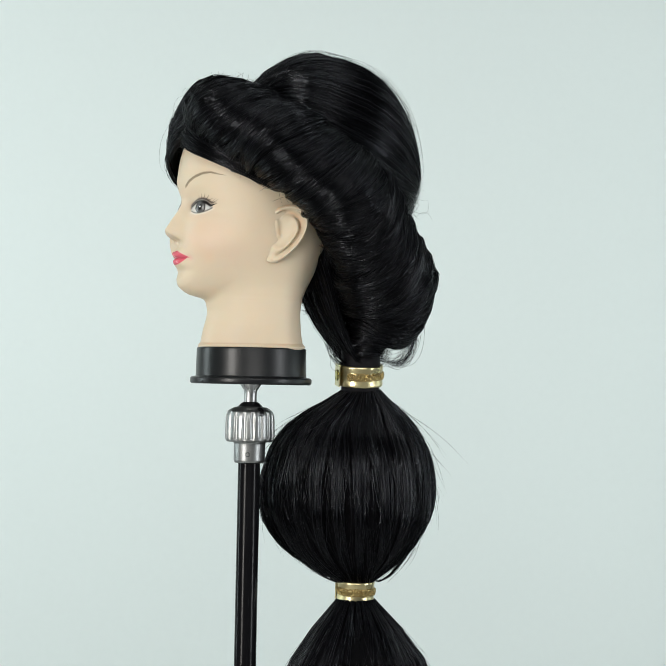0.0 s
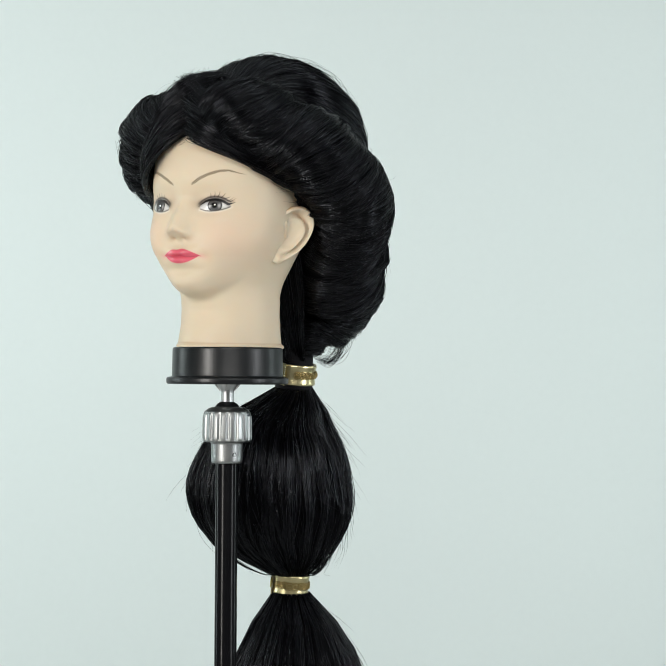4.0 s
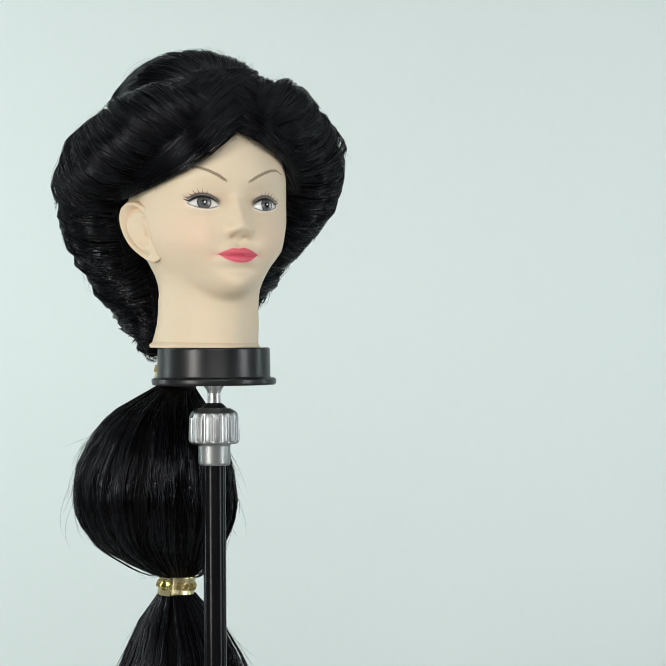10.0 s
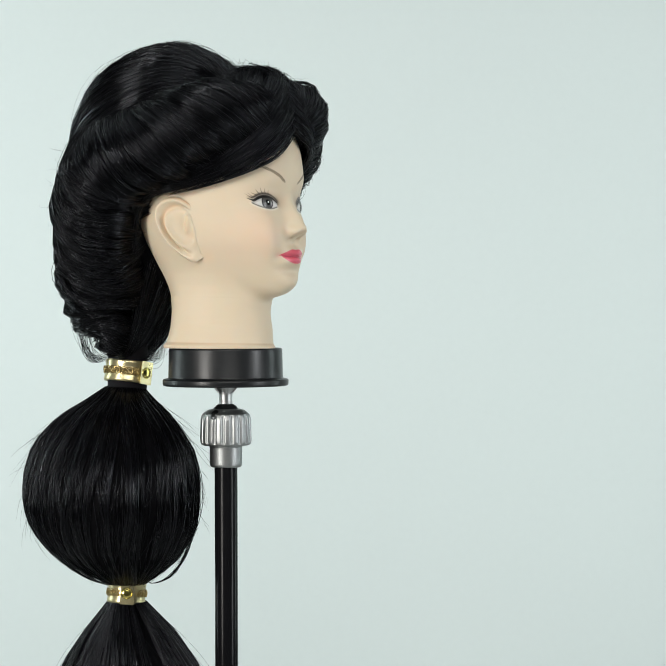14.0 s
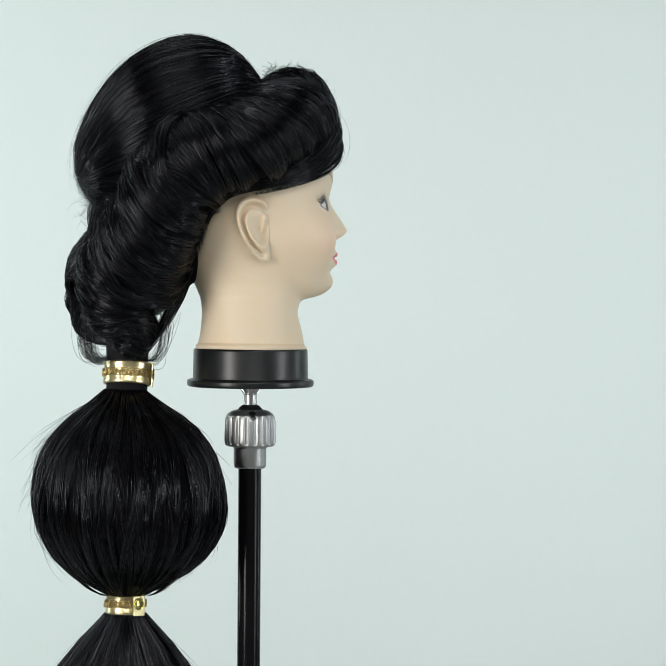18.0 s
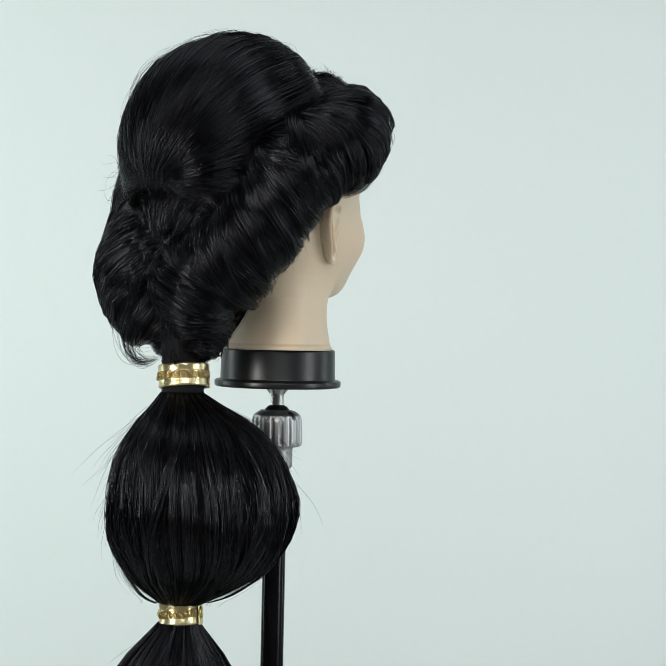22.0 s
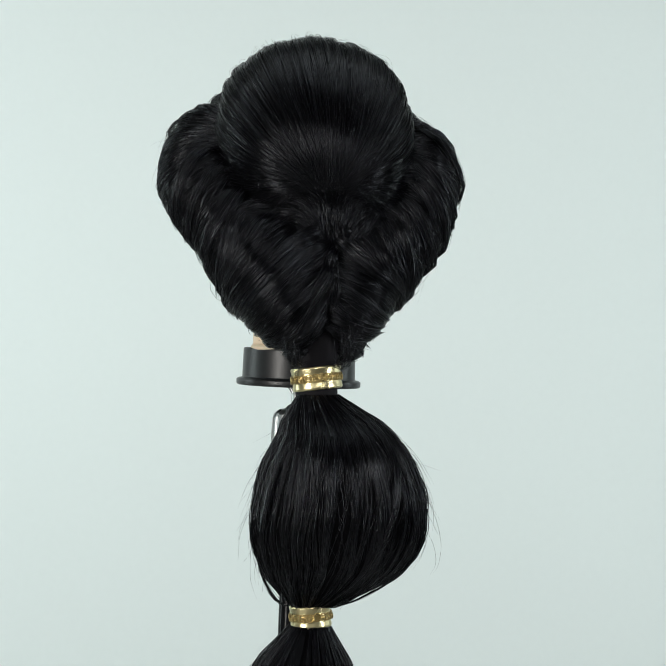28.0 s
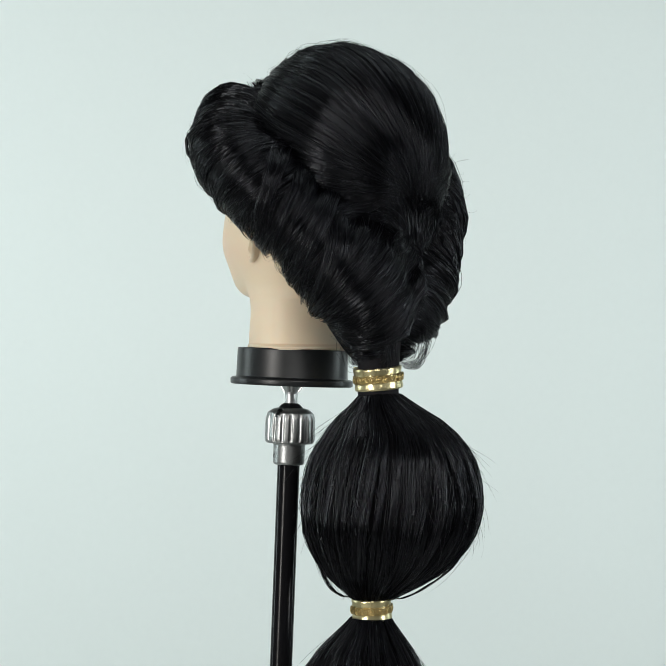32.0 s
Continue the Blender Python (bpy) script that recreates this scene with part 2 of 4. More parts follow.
def build_head():
    """One vinyl head and neck; the face's paint is a colour that the mesh carries."""
    #       z,      front,  back,   half width
    rows = [(-0.0165, 0.0598, -0.0600, 0.0612), (-0.0135, 0.0606, -0.0610, 0.0622), (-0.0110, 0.0586, -0.0590, 0.0600), (-0.0085, 0.0574, -0.0578, 0.0592), (0.005, 0.0550, -0.0555, 0.0575),
            (0.022, 0.0503, -0.0545, 0.0562), (0.030, 0.0508, -0.0550, 0.0560), (0.036, 0.0528, -0.0560, 0.0560), (0.0395, 0.0580, -0.0568, 0.0557), (0.0420, 0.0675, -0.0577, 0.0556),
            (0.0455, 0.0765, -0.0592, 0.0558), (0.0525, 0.0842, -0.0622, 0.0565), (0.060, 0.0864, -0.0658, 0.0585), (0.068, 0.0860, -0.0700, 0.0614), (0.080, 0.0865, -0.0760, 0.0668),
            (0.100, 0.0862, -0.0860, 0.0752), (0.125, 0.0845, -0.0960, 0.0815), (0.145, 0.0835, -0.1000, 0.0852), (0.165, 0.0852, -0.1030, 0.0864), (0.190, 0.0840, -0.1040, 0.0850),
            (0.215, 0.0770, -0.1020, 0.0800), (0.240, 0.0620, -0.0930, 0.0690), (0.260, 0.0400, -0.0760, 0.0530), (0.272, 0.0120, -0.0500, 0.0320), (0.276, -0.0180, -0.0200, 0.0010)]
    zs = np.concatenate([np.arange(a, b, d) for a, b, d in ((-0.0165, 0, 0.0004), (0, 0.034, 0.0012), (0.034, 0.074, 0.0007), (0.074, 0.096, 0.00033), (0.096, 0.128, 0.0006), (0.128, 0.1585, 0.00026), (0.1585, 0.182, 0.00036), (0.182, 0.276, 0.0020))] + [np.array((0.276,))])
    tab = np.array(rows)
    dense = smooth_path(tab, 900)
    dense = dense[np.argsort(dense[:, 0])]
    F, B, H = (np.interp(zs, dense[:, 0], dense[:, i]) for i in (1, 2, 3))
    ph = np.concatenate([np.arange(a, b, d) for a, b, d in ((-62, -42, 0.5), (-42, -11, 0.20), (-11, 11, 0.30), (11, 42, 0.20), (42, 62, 0.5), (62, 298, 2.2))])
    ph = np.radians(ph)[None]
    z = np.repeat(zs[:, None], ph.shape[1], 1)
    cosp, sinp = np.cos(ph), np.sin(ph)
    fl = np.clip((z - 0.03) / 0.05, 0, 1)
    fl = fl * fl * (3 - 2 * fl)
    # the neck runs up into the face; the chin stands out from it in the middle only
    zz = np.linspace(-0.05, 0.33, 1521)
    box = np.ones(41) / 41

    def eased(xs, ys):
        line = np.interp(zz, xs, ys)
        for _ in range(2):
            line = np.convolve(np.pad(line, 20, "edge"), box, "valid")
        return np.interp(zs, zz, line)

    soft = eased([-0.05, 0.022, 0.036, 0.060, 0.085, 0.1, 0.3], [0.0505, 0.0505, 0.0560, 0.0740, 0.0845, 0.0862, 0.0862])
    ex = 1 - 0.16 * fl
    c = np.clip(cosp, 0, 1)
    # the jaw's lower edge rises from the chin to the sides and grows softer on the way
    lift_in = np.clip((z - 0.018) / 0.030, 0, 1)
    rise = 0.034 * sinp ** 2 * np.clip((0.135 - z) / 0.06, 0, 1) * lift_in * lift_in * (3 - 2 * lift_in)
    away = np.clip(1.5 * sinp ** 2, 0, 1) * np.clip((0.115 - z) / 0.03, 0, 1)
    mid = (0.35 * np.minimum(F, soft) + 0.65 * B)[:, None]
    jaw = np.interp(z - rise, zs, F) * (1 - away) + np.interp(z - rise, zs, soft) * away
    s = np.where(cosp > 0, mid + (jaw - mid) * c ** ex, mid - (mid - B[:, None]) * np.abs(cosp))
    x = H[:, None] * np.sign(sinp) * np.abs(sinp) ** (1 - 0.06 * fl)
    front = np.clip(cosp * 2, 0, 1)
    ax = np.abs(x)
    d = np.zeros_like(x)
    # nose: a ridge that grows down to the tip, then the wings
    under = np.clip((z - 0.0985) / 0.0195, 0, 1)
    under = under * under * (3 - 2 * under)
    grow = np.clip((0.152 - z) / 0.040, 0, 1)
    ridge = (0.35 * grow + 0.65 * grow * grow * (3 - 2 * grow)) * under
    d += 0.0178 * ridge * bell(x, 0.0056 + 0.0044 * np.clip((0.15 - z) / 0.04, 0, 1))
    d += 0.0052 * bell(ax - 0.0108, 0.0038) * bell(z - 0.1105, 0.0042)
    d -= 0.0030 * bell(ax - 0.0062, 0.0024) * bell(z - 0.1045, 0.0018)
    d += 0.0016 * bell(ax - 0.0030, 0.0040) * bell(z - 0.1130, 0.0040)
    # eye sockets, eyeballs, brow
    d -= 0.0060 * bell(ax - 0.030, 0.017) * bell(z - 0.148, 0.011)
    d += 0.0042 * bell(ax - 0.0365, 0.0120) * bell(z - 0.1425, 0.0065)
    d -= 0.0016 * bell(ax - 0.0365, 0.015) * bell(z - 0.1335, 0.0030)
    d += 0.0016 * bell(ax - 0.03, 0.02) * bell(z - 0.168, 0.007)
    # lips, the hollow under the nose, chin
    d += 0.0062 * bell(x, 0.0135) * bell(z - 0.0895, 0.0042)
    d += 0.0058 * bell(x, 0.0120) * bell(z - 0.0795, 0.0042)
    d -= 0.0030 * bell(x, 0.0110) * bell(z - 0.0848, 0.0013)
    d -= 0.0012 * bell(x, 0.0025) * bell(z - 0.0985, 0.005)
    d -= 0.0016 * bell(ax - 0.026, 0.005) * bell(z - 0.085, 0.005)
    d -= 0.0020 * bell(x, 0.014) * bell(z - 0.0700, 0.0035)
    d += 0.0022 * bell(x, 0.014) * bell(z - 0.0560, 0.008)
    d += 0.0022 * bell(ax - 0.045, 0.016) * bell(z - 0.112, 0.016)
    d += 0.0046 * bell(ax - 0.040, 0.013) * bell(z - 0.092, 0.026)
    d += 0.0064 * bell(x + 0.048, 0.016) * bell(z - 0.102, 0.026)
    s = s + d * front
    x = x + 0.0050 * bell(np.degrees(ph) - 60, 13) * bell(z - 0.115, 0.024)
    # the neck stands a little to one side under the head
    x = x + 0.0025 * np.interp(z, [-0.0165, 0.010, 0.065, 0.115], [0, 1, 1, 0])
    verts = np.stack([x, -s, z], -1)

    # paint, in linear colour; the fourth number is how matt it is
    skin = np.array((0.630, 0.530, 0.392, 0.50))
    col = np.broadcast_to(skin, x.shape + (4,)).copy()

    def lay(mask, colour, matt):
        m = np.clip(mask, 0, 1)[..., None] * (cosp > 0.1)[..., None]
        col[:] = col * (1 - m) + np.array((*colour, matt)) * m

    lay(0.16 * bell(ax - 0.046, 0.016) * bell(z - 0.106, 0.018), (0.80, 0.36, 0.28), 0.4)
    e = 0.0006
    # nostrils: the shade under the nose is put into the paint as brown
    lay(0.38 * bell(ax - 0.0068, 0.0026) * bell(z - 0.1042, 0.0014), (0.40, 0.22, 0.12), 0.5)
    # mouth
    up = 0.0846 + 0.0095 * np.clip(1 - (ax / 0.0250) ** 1.5, 0, 1) - 0.0022 * bell(x, 0.0036)
    lo = 0.0846 - 0.0080 * np.clip(1 - (ax / 0.0215) ** 2.2, 0, 1)
    lips = step(up - z, e * 2) * step(z - lo, e * 2) * step(0.0246 - ax, e * 2)
    lay(0.35 * bell(ax - 0.0255, 0.003) * bell(z - 0.0848, 0.0022), (0.72, 0.28, 0.27), 0.4)
    lay(lips, (0.62, 0.112, 0.155), 0.24)
    lay(0.6 * bell(z - (0.0845 + 0.0005 * np.cos(ax * 260)), 0.0005) * step(0.020 - ax, 0.006), (0.28, 0.012, 0.035), 0.35)
    # eyes: u runs from the nose side to the temple
    u = (ax - 0.0362) / 0.0152
    lid = 0.1400 + 0.0063 * np.clip(1 - np.abs(u + 0.10) ** 2.3, 0, 1) + 0.0012 * u
    bot = 0.1382 - 0.0036 * np.clip(1 - np.abs(u - 0.06) ** 2.2, 0, 1) + 0.0018 * u
    eye = step(lid - z, e * 2) * step(z - bot, e * 2) * step(1 - np.abs(u), 0.06)
    crease = lid + 0.0042
    lay(0.40 * bell(u + 0.15, 0.75) * bell(z - 0.1470, 0.0050), (0.36, 0.25, 0.17), 0.4)
    lay(0.95 * np.clip(2.1 - (z - lid) / 0.0026, 0, 1) * step(z - lid, 0.001) * np.clip((1.05 - np.abs(u)) / 0.35, 0, 1), (0.022, 0.020, 0.020), 0.22)
    lay(0.30 * bell(u + 1.35, 0.32) * bell(z - 0.1440, 0.0060), (0.28, 0.17, 0.11), 0.4)
    lay(0.85 * bell(u + 0.98, 0.17) * bell(z - 0.1426 - 0.004 * (u + 0.98), 0.0030), (0.020, 0.016, 0.015), 0.35)
    lay(0.65 * bell(z - bot + 0.0008, 0.0009) * step(1.05 - np.abs(u), 0.2), (0.80, 0.76, 0.68), 0.3)
    lay(eye, (0.60, 0.595, 0.575), 0.16)
    # both irises are turned a little to the head's left
    ix = np.where(x > 0, 0.0372, -0.0352)
    rr = np.hypot(x - ix, (z - 0.1408))
    iris = step(0.0075 - rr, e * 1.5) * eye
    lay(iris, (0.022, 0.022, 0.024), 0.2)
    spoke = 0.78 + 0.22 * np.sin(np.arctan2(z - 0.1408, x - ix) * 23)
    lay(iris * step(0.0064 - rr, 0.0010) * 0.9 * spoke, (0.165, 0.167, 0.165), 0.2)
    # upper iris darkened: the lid's shadow laid on as colour
    lay(iris * 0.4 * step(z - 0.1430, 0.005), (0.02, 0.02, 0.02), 0.2)
    lay(iris * bell(rr, 0.0034) * 0.7, (0.012, 0.012, 0.012), 0.2)
    lay(iris * step(0.0029 - rr, e), (0.004, 0.004, 0.004), 0.2)
    # catch-lights painted on: a white dot and a fainter glint beside it
    lay(eye * step(0.0009 - np.hypot(x - ix - 0.0004, z - 0.1414), e), (0.80, 0.80, 0.80), 0.2)
    lay(0.5 * eye * bell(np.hypot(x - ix - 0.0046, (z - 0.1400) * 0.6), 0.0009), (0.62, 0.62, 0.62), 0.2)
    # shade of the upper lid on the eyeball, kept in the colour
    lay(0.6 * eye * step(z - lid + 0.0018, 0.003), (0.08, 0.07, 0.065), 0.3)
    lay(0.85 * bell(z - bot, 0.0006) * step(1 - np.abs(u), 0.1), (0.055, 0.048, 0.042), 0.4)
    thick = (0.0009 + 0.0005 * np.clip(u * 0.5 + 0.6, 0, 1)) * np.clip((1.20 - np.abs(u - 0.05)) / 0.40, 0, 1)
    lay(step(thick - np.abs(z - lid - 0.0006 - 0.0016 * np.clip(u - 0.8, 0, 1) / 0.3), e * 1.2) * step(1.20 - np.abs(u - 0.05), 0.1), (0.008, 0.007, 0.007), 0.3)
    lay(0.85 * bell(z - crease, 0.0010) * step(1.10 - np.abs(u), 0.3), (0.05, 0.035, 0.03), 0.4)
    # pale streak: a shine on the dark lid band, painted in
    lay(0.40 * bell(z - lid - 0.0027, 0.0003) * step(0.85 - np.abs(u - 0.1), 0.3), (0.42, 0.39, 0.36), 0.25)
    for c_, lean, length in ((-0.30, 0.02, 0.0062), (-0.05, 0.10, 0.0076), (0.18, 0.20, 0.0084), (0.40, 0.30, 0.0084), (0.60, 0.40, 0.0078), (0.78, 0.48, 0.0066), (0.94, 0.56, 0.0052)):
        length = length * 0.80
        h = z - crease + 0.0006
        line = u - c_ - lean * h / 0.0062 + 0.05 * (h / 0.006) ** 2
        lay(0.75 * step(0.036 * np.clip(1.15 - h / length, 0, 1) - np.abs(line), 0.05) * step(h, e) * step(length - h, e * 2), (0.020, 0.016, 0.016), 0.4)
    # brows: thin arched strokes, thicker towards the peak
    b = (ax - 0.0125) / 0.0500
    arch = np.interp(np.clip(b, 0, 1), [0, 0.2, 0.4, 0.6, 0.75, 1.0], [0.1640, 0.1702, 0.1750, 0.1784, 0.1792, 0.1754])
    wide = np.interp(b, [0, 0.12, 0.5, 0.8, 1], [0.0013, 0.0020, 0.0016, 0.0010, 0.0002]) * (0.96 + 0.12 * np.sin(b * 97 - (z - arch) * 2600 + 3 * np.sin(b * 31)))
    lay(0.9 * step(wide - np.abs(z - arch), 0.0011) * step(0.5 - np.abs(b - 0.5), 0.06) * (0.90 + 0.10 * np.sin(b * 97 - (z - arch) * 2600 + 3 * np.sin(b * 31))), (0.150, 0.110, 0.060), 0.45)
    # the mould's seam round the foot of the neck
    seam = 0.4 * bell(z + 0.0105, 0.0006)[..., None]
    col[..., :3] = col[..., :3] * (1 - seam) + np.array((0.50, 0.33, 0.2)) * seam
    points, faces, paint = [verts.reshape(-1, 3)], [grid_quads(len(zs), ph.shape[1], True)], [col.reshape(-1, 4)]
    count = verts.shape[0] * verts.shape[1]
    # ears: a cupped shell with a rolled rim, a hollow, a lobe and a plain back
    rad, ang = np.concatenate([np.linspace(0, 1, 34), (0.99, 0.93, 0.82, 0.70)]), np.linspace(0, math.tau, 84, endpoint=False)
    R, A = np.meshgrid(rad, ang, indexing="ij")
    rear = np.zeros_like(R)
    rear[34:] = np.array((0.22, 0.5, 0.8, 1.0))[:, None]
    for side in (1, -1):
        # outline: broad above, narrow at the lobe; +ey is towards the face
        oy = np.cos(A) * (0.0200 + 0.0050 * np.sin(A)) - 0.0015 * np.sin(A) ** 2
        oz = np.sin(A) * (0.0335 if side > 0 else 0.0355)
        ey, ez = R * oy, R * oz
        tilt = 0.34
        s_, z_ = ey * math.cos(tilt) - ez * math.sin(tilt) - (0.0070 if side > 0 else 0.0015), ey * math.sin(tilt) + ez * math.cos(tilt) + (0.1120 if side > 0 else 0.1105)
        behind = np.clip(0.82 - np.cos(A) * 0.50 + 0.45 * np.sin(A), 0, 1)
        rim = 0.0052 * bell(R - 0.90, 0.070) * behind
        groove = -0.0040 * bell(R - 0.73, 0.07) * behind
        anti = 0.0044 * bell(R - 0.54, 0.09) * np.clip(0.3 - np.cos(A - 0.35), 0, 1)
        hollow = -0.0056 * bell(ey - 0.0045, 0.0065) * bell(ez + 0.004, 0.0100)
        tragus = 0.0026 * bell(np.hypot(ey - 0.0125, (ez + 0.006) * 0.7), 0.0045)
        lobe = 0.0015 * bell(np.hypot(ey - 0.004, ez + 0.027), 0.007)
        fz, bz, hz = (np.interp(z_, zs, q_) for q_ in (F, B, H))
        mz = 0.35 * fz + 0.65 * bz
        cz = np.clip(np.where(s_ > mz, (s_ - mz) / (fz - mz), (mz - s_) / (mz - bz)), 0, 1) ** np.where(s_ > mz, 1.19, 1.0)
        wall = hz * np.sqrt(1 - cz ** 2) ** 0.94
        stand = (1.06 if side > 0 else 0.98) * np.clip((0.0100 - ey) * 0.46, 0, 0.03) * np.interp(z_, [0.078, 0.095, 0.15], [0.45, 0.85, 1.0])
        out = 0.0030 + stand + (rim + groove + anti + hollow + tragus + lobe) * (1 - rear)
        out = 0.0010 + 0.5 * (out - 0.0010 + np.sqrt((out - 0.0010) ** 2 + 0.0012 ** 2))
        along = np.clip(((ey - 0.0030) * 0.0080 + (ez + 0.0030) * 0.0130) / (0.0080 ** 2 + 0.0130 ** 2), 0, 1)
        out = out + 0.0030 * bell(np.hypot(ey - 0.0030 - 0.0080 * along, ez + 0.0030 - 0.0130 * along), 0.0022) * (1 - rear)
        fade = np.clip((R - 0.55) / 0.38, 0, 1) * np.clip(np.cos(A) * 1.5 - 0.05, 0, 1) * (1 - 0.9 * np.clip(np.sin(A) * 2 - 0.5, 0, 1))
        fade = fade * fade * (3 - 2 * fade)
        out = out * (1 - fade) - 0.0060 * fade
        out = out * (1 - rear) + rear * (-0.004) + np.where(rear > 0, -0.0006, 0)
        ear = np.stack([(wall * 0.985 + out) * side, -s_, z_], -1).reshape(-1, 3)
        q = grid_quads(len(rad), 84, True, count)
        points.append(ear)
        faces.append(q if side < 0 else q[:, ::-1])
        c2 = np.broadcast_to(skin, (ear.shape[0], 4)).copy()
        # brown in the ear's folds and hollow: shade put into the colour
        fold_shade = (0.40 * bell(R - 0.74, 0.035) * np.clip(np.sin(A - 0.2) * 1.2, 0, 1) * (1 - rear) + 0.6 * bell(R - 1.0, 0.035) * bell(A - 1.0, 0.5) + 0.25 * bell(ey - 0.006, 0.004) * bell(ez + 0.004, 0.007)).reshape(-1, 1)
        c2[:, :3] = c2[:, :3] * (1 - fold_shade) + np.array((0.60, 0.34, 0.17)) * fold_shade
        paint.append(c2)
        count += len(ear)
    me = raw_mesh("mannequin", np.vstack(points), np.vstack(faces), SKIN)
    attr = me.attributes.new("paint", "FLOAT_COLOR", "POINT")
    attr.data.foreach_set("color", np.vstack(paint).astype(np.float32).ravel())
    ob = new("mannequin", me)
    ob.matrix_basis = HEAD
    return tagged(ob, "cream vinyl mannequin head with painted eyes and pink lips", "mannequin")


HEAD_OB = build_head()


# ---- the wig ----
WIG = thing("wig", "long black synthetic wig with rolled sides and a bubble ponytail", "wig", HEAD)


def xyz(x, s, z):
    return np.stack(np.broadcast_arrays(x, -np.asarray(s, float), z), -1)


def curly(n, start, spread, length, radius, drop, seed):
    """Short frizzy fibres round a place."""
    g = np.random.default_rng(seed)
    k = 20
    w = np.linspace(0, 1, k)[None, :, None]
    a = np.array(start) + np.clip(g.normal(0, 1, (n, 3)), -1.7, 1.7) * np.array(spread)
    way = g.normal(0, 1, (n, 3)) + np.array(drop)
    way /= np.linalg.norm(way, axis=1, keepdims=True)
    e1 = np.cross(way, g.normal(0, 1, (n, 3)))
    e1 /= np.linalg.norm(e1, axis=1, keepdims=True)
    e2 = np.cross(way, e1)
    ph = w * g.uniform(3, 9, (n, 1, 1)) + g.uniform(0, 6, (n, 1, 1))
    r = g.uniform(0.3, 1, (n, 1, 1)) * radius
    return a[:, None] + way[:, None] * w * g.uniform(0.4, 1, (n, 1, 1)) * length + r * (np.cos(ph) * e1[:, None] + np.sin(ph) * e2[:, None]) * np.sqrt(w)


# crown: a tall smooth dome, combed back to a knot
CROWN_MID, CROWN_FORE, CROWN_AFT, CROWN_WIDE, CROWN_UP = (0.006, -0.071, 0.190), 0.101, 0.1200, 0.1025, 0.132


def crown_point(d, lift=0.0):
    """From a unit direction (x, s, z) to the dome's surface."""
    low = np.clip(0.5 - 1.6 * d[..., 2], 0, 1)
    e = np.where(d[..., 1] < 0, 1.70 + 0.12 * low * low * (3 - 2 * low), np.where(d[..., 2] > 0, 1.90, 2.0))
    e = 2.0 + (e - 2.0) * (1 - d[..., 0] ** 2) ** 3 + 0.6 * np.abs(d[..., 0]) * np.clip(d[..., 2], 0, 1)
    d = d / ((np.abs(d) ** e[..., None]).sum(-1, keepdims=True) ** (1 / e[..., None]))
    wide = CROWN_WIDE * (1 + 0.10 * np.clip(d[..., 2], 0, 1) * np.abs(d[..., 0]))
    s = np.where(d[..., 1] > 0, d[..., 1] * CROWN_FORE, d[..., 1] * CROWN_AFT)
    up = np.where(d[..., 2] > 0, d[..., 2] * CROWN_UP, d[..., 2] * 0.110)
    k = 1 + lift / 0.11 + 0.06 * np.clip(d[..., 0], 0, 1) * np.clip(-d[..., 1], 0, 1) * np.clip(d[..., 2] * 3 + 0.6, 0, 1)
    return xyz(CROWN_MID[0] + d[..., 0] * wide * k, CROWN_MID[1] + s * k, CROWN_MID[2] + up * k)


def crown_arcs(psi, steps, lift, start=0.0, end=1.0):
    """Arcs on the dome from the front of the crown to the knot behind; psi fans them to the sides."""
    a = np.array((0, 0.88, 0.47)); a /= np.linalg.norm(a)
    b = np.array((0, -0.957, -0.29)); b /= np.linalg.norm(b)
    m, axis = (a + b) / 2, (a - b) / np.linalg.norm(a - b)
    up = np.array((0.0, 0.0, 1.0)); up = up - axis * (up @ axis); up /= np.linalg.norm(up)
    side = np.array((1.0, 0.0, 0.0))
    n = np.cos(psi)[:, None] * up + np.sin(psi)[:, None] * side
    # a circle: the plane through a and b that also holds n
    plane = np.cross(np.broadcast_to(axis, n.shape), n)
    centre = (plane @ m)[:, None] * plane
    ra = a - centre
    rad = np.linalg.norm(ra, axis=1, keepdims=True)
    e1 = ra / rad
    e2 = np.cross(plane, e1)
    e2 *= np.sign(np.sum(e2 * n, 1, keepdims=True))
    rb = b - centre
    full = np.arctan2(np.sum(rb * e2, 1), np.sum(rb * e1, 1)) % math.tau
    t = np.linspace(start, end, steps)[None] * full[:, None]
    d = centre[:, None] + rad[:, None] * (np.cos(t)[..., None] * e1[:, None] + np.sin(t)[..., None] * e2[:, None])
    return crown_point(d / np.linalg.norm(d, axis=2, keepdims=True), lift)


def tuck(p, psi, w):
    """Lay the ends of the crown's hair side by side and turn them in under it."""
    e = np.clip((w - 0.84) / 0.16, 0, 1) ** 2
    p[..., 0] += (psi / 2.3)[:, None] * 0.032 * w[None] ** 3
    p[..., 1] -= 0.005 * e[None]
    p[..., 2] -= 0.003 * e[None]
    return p


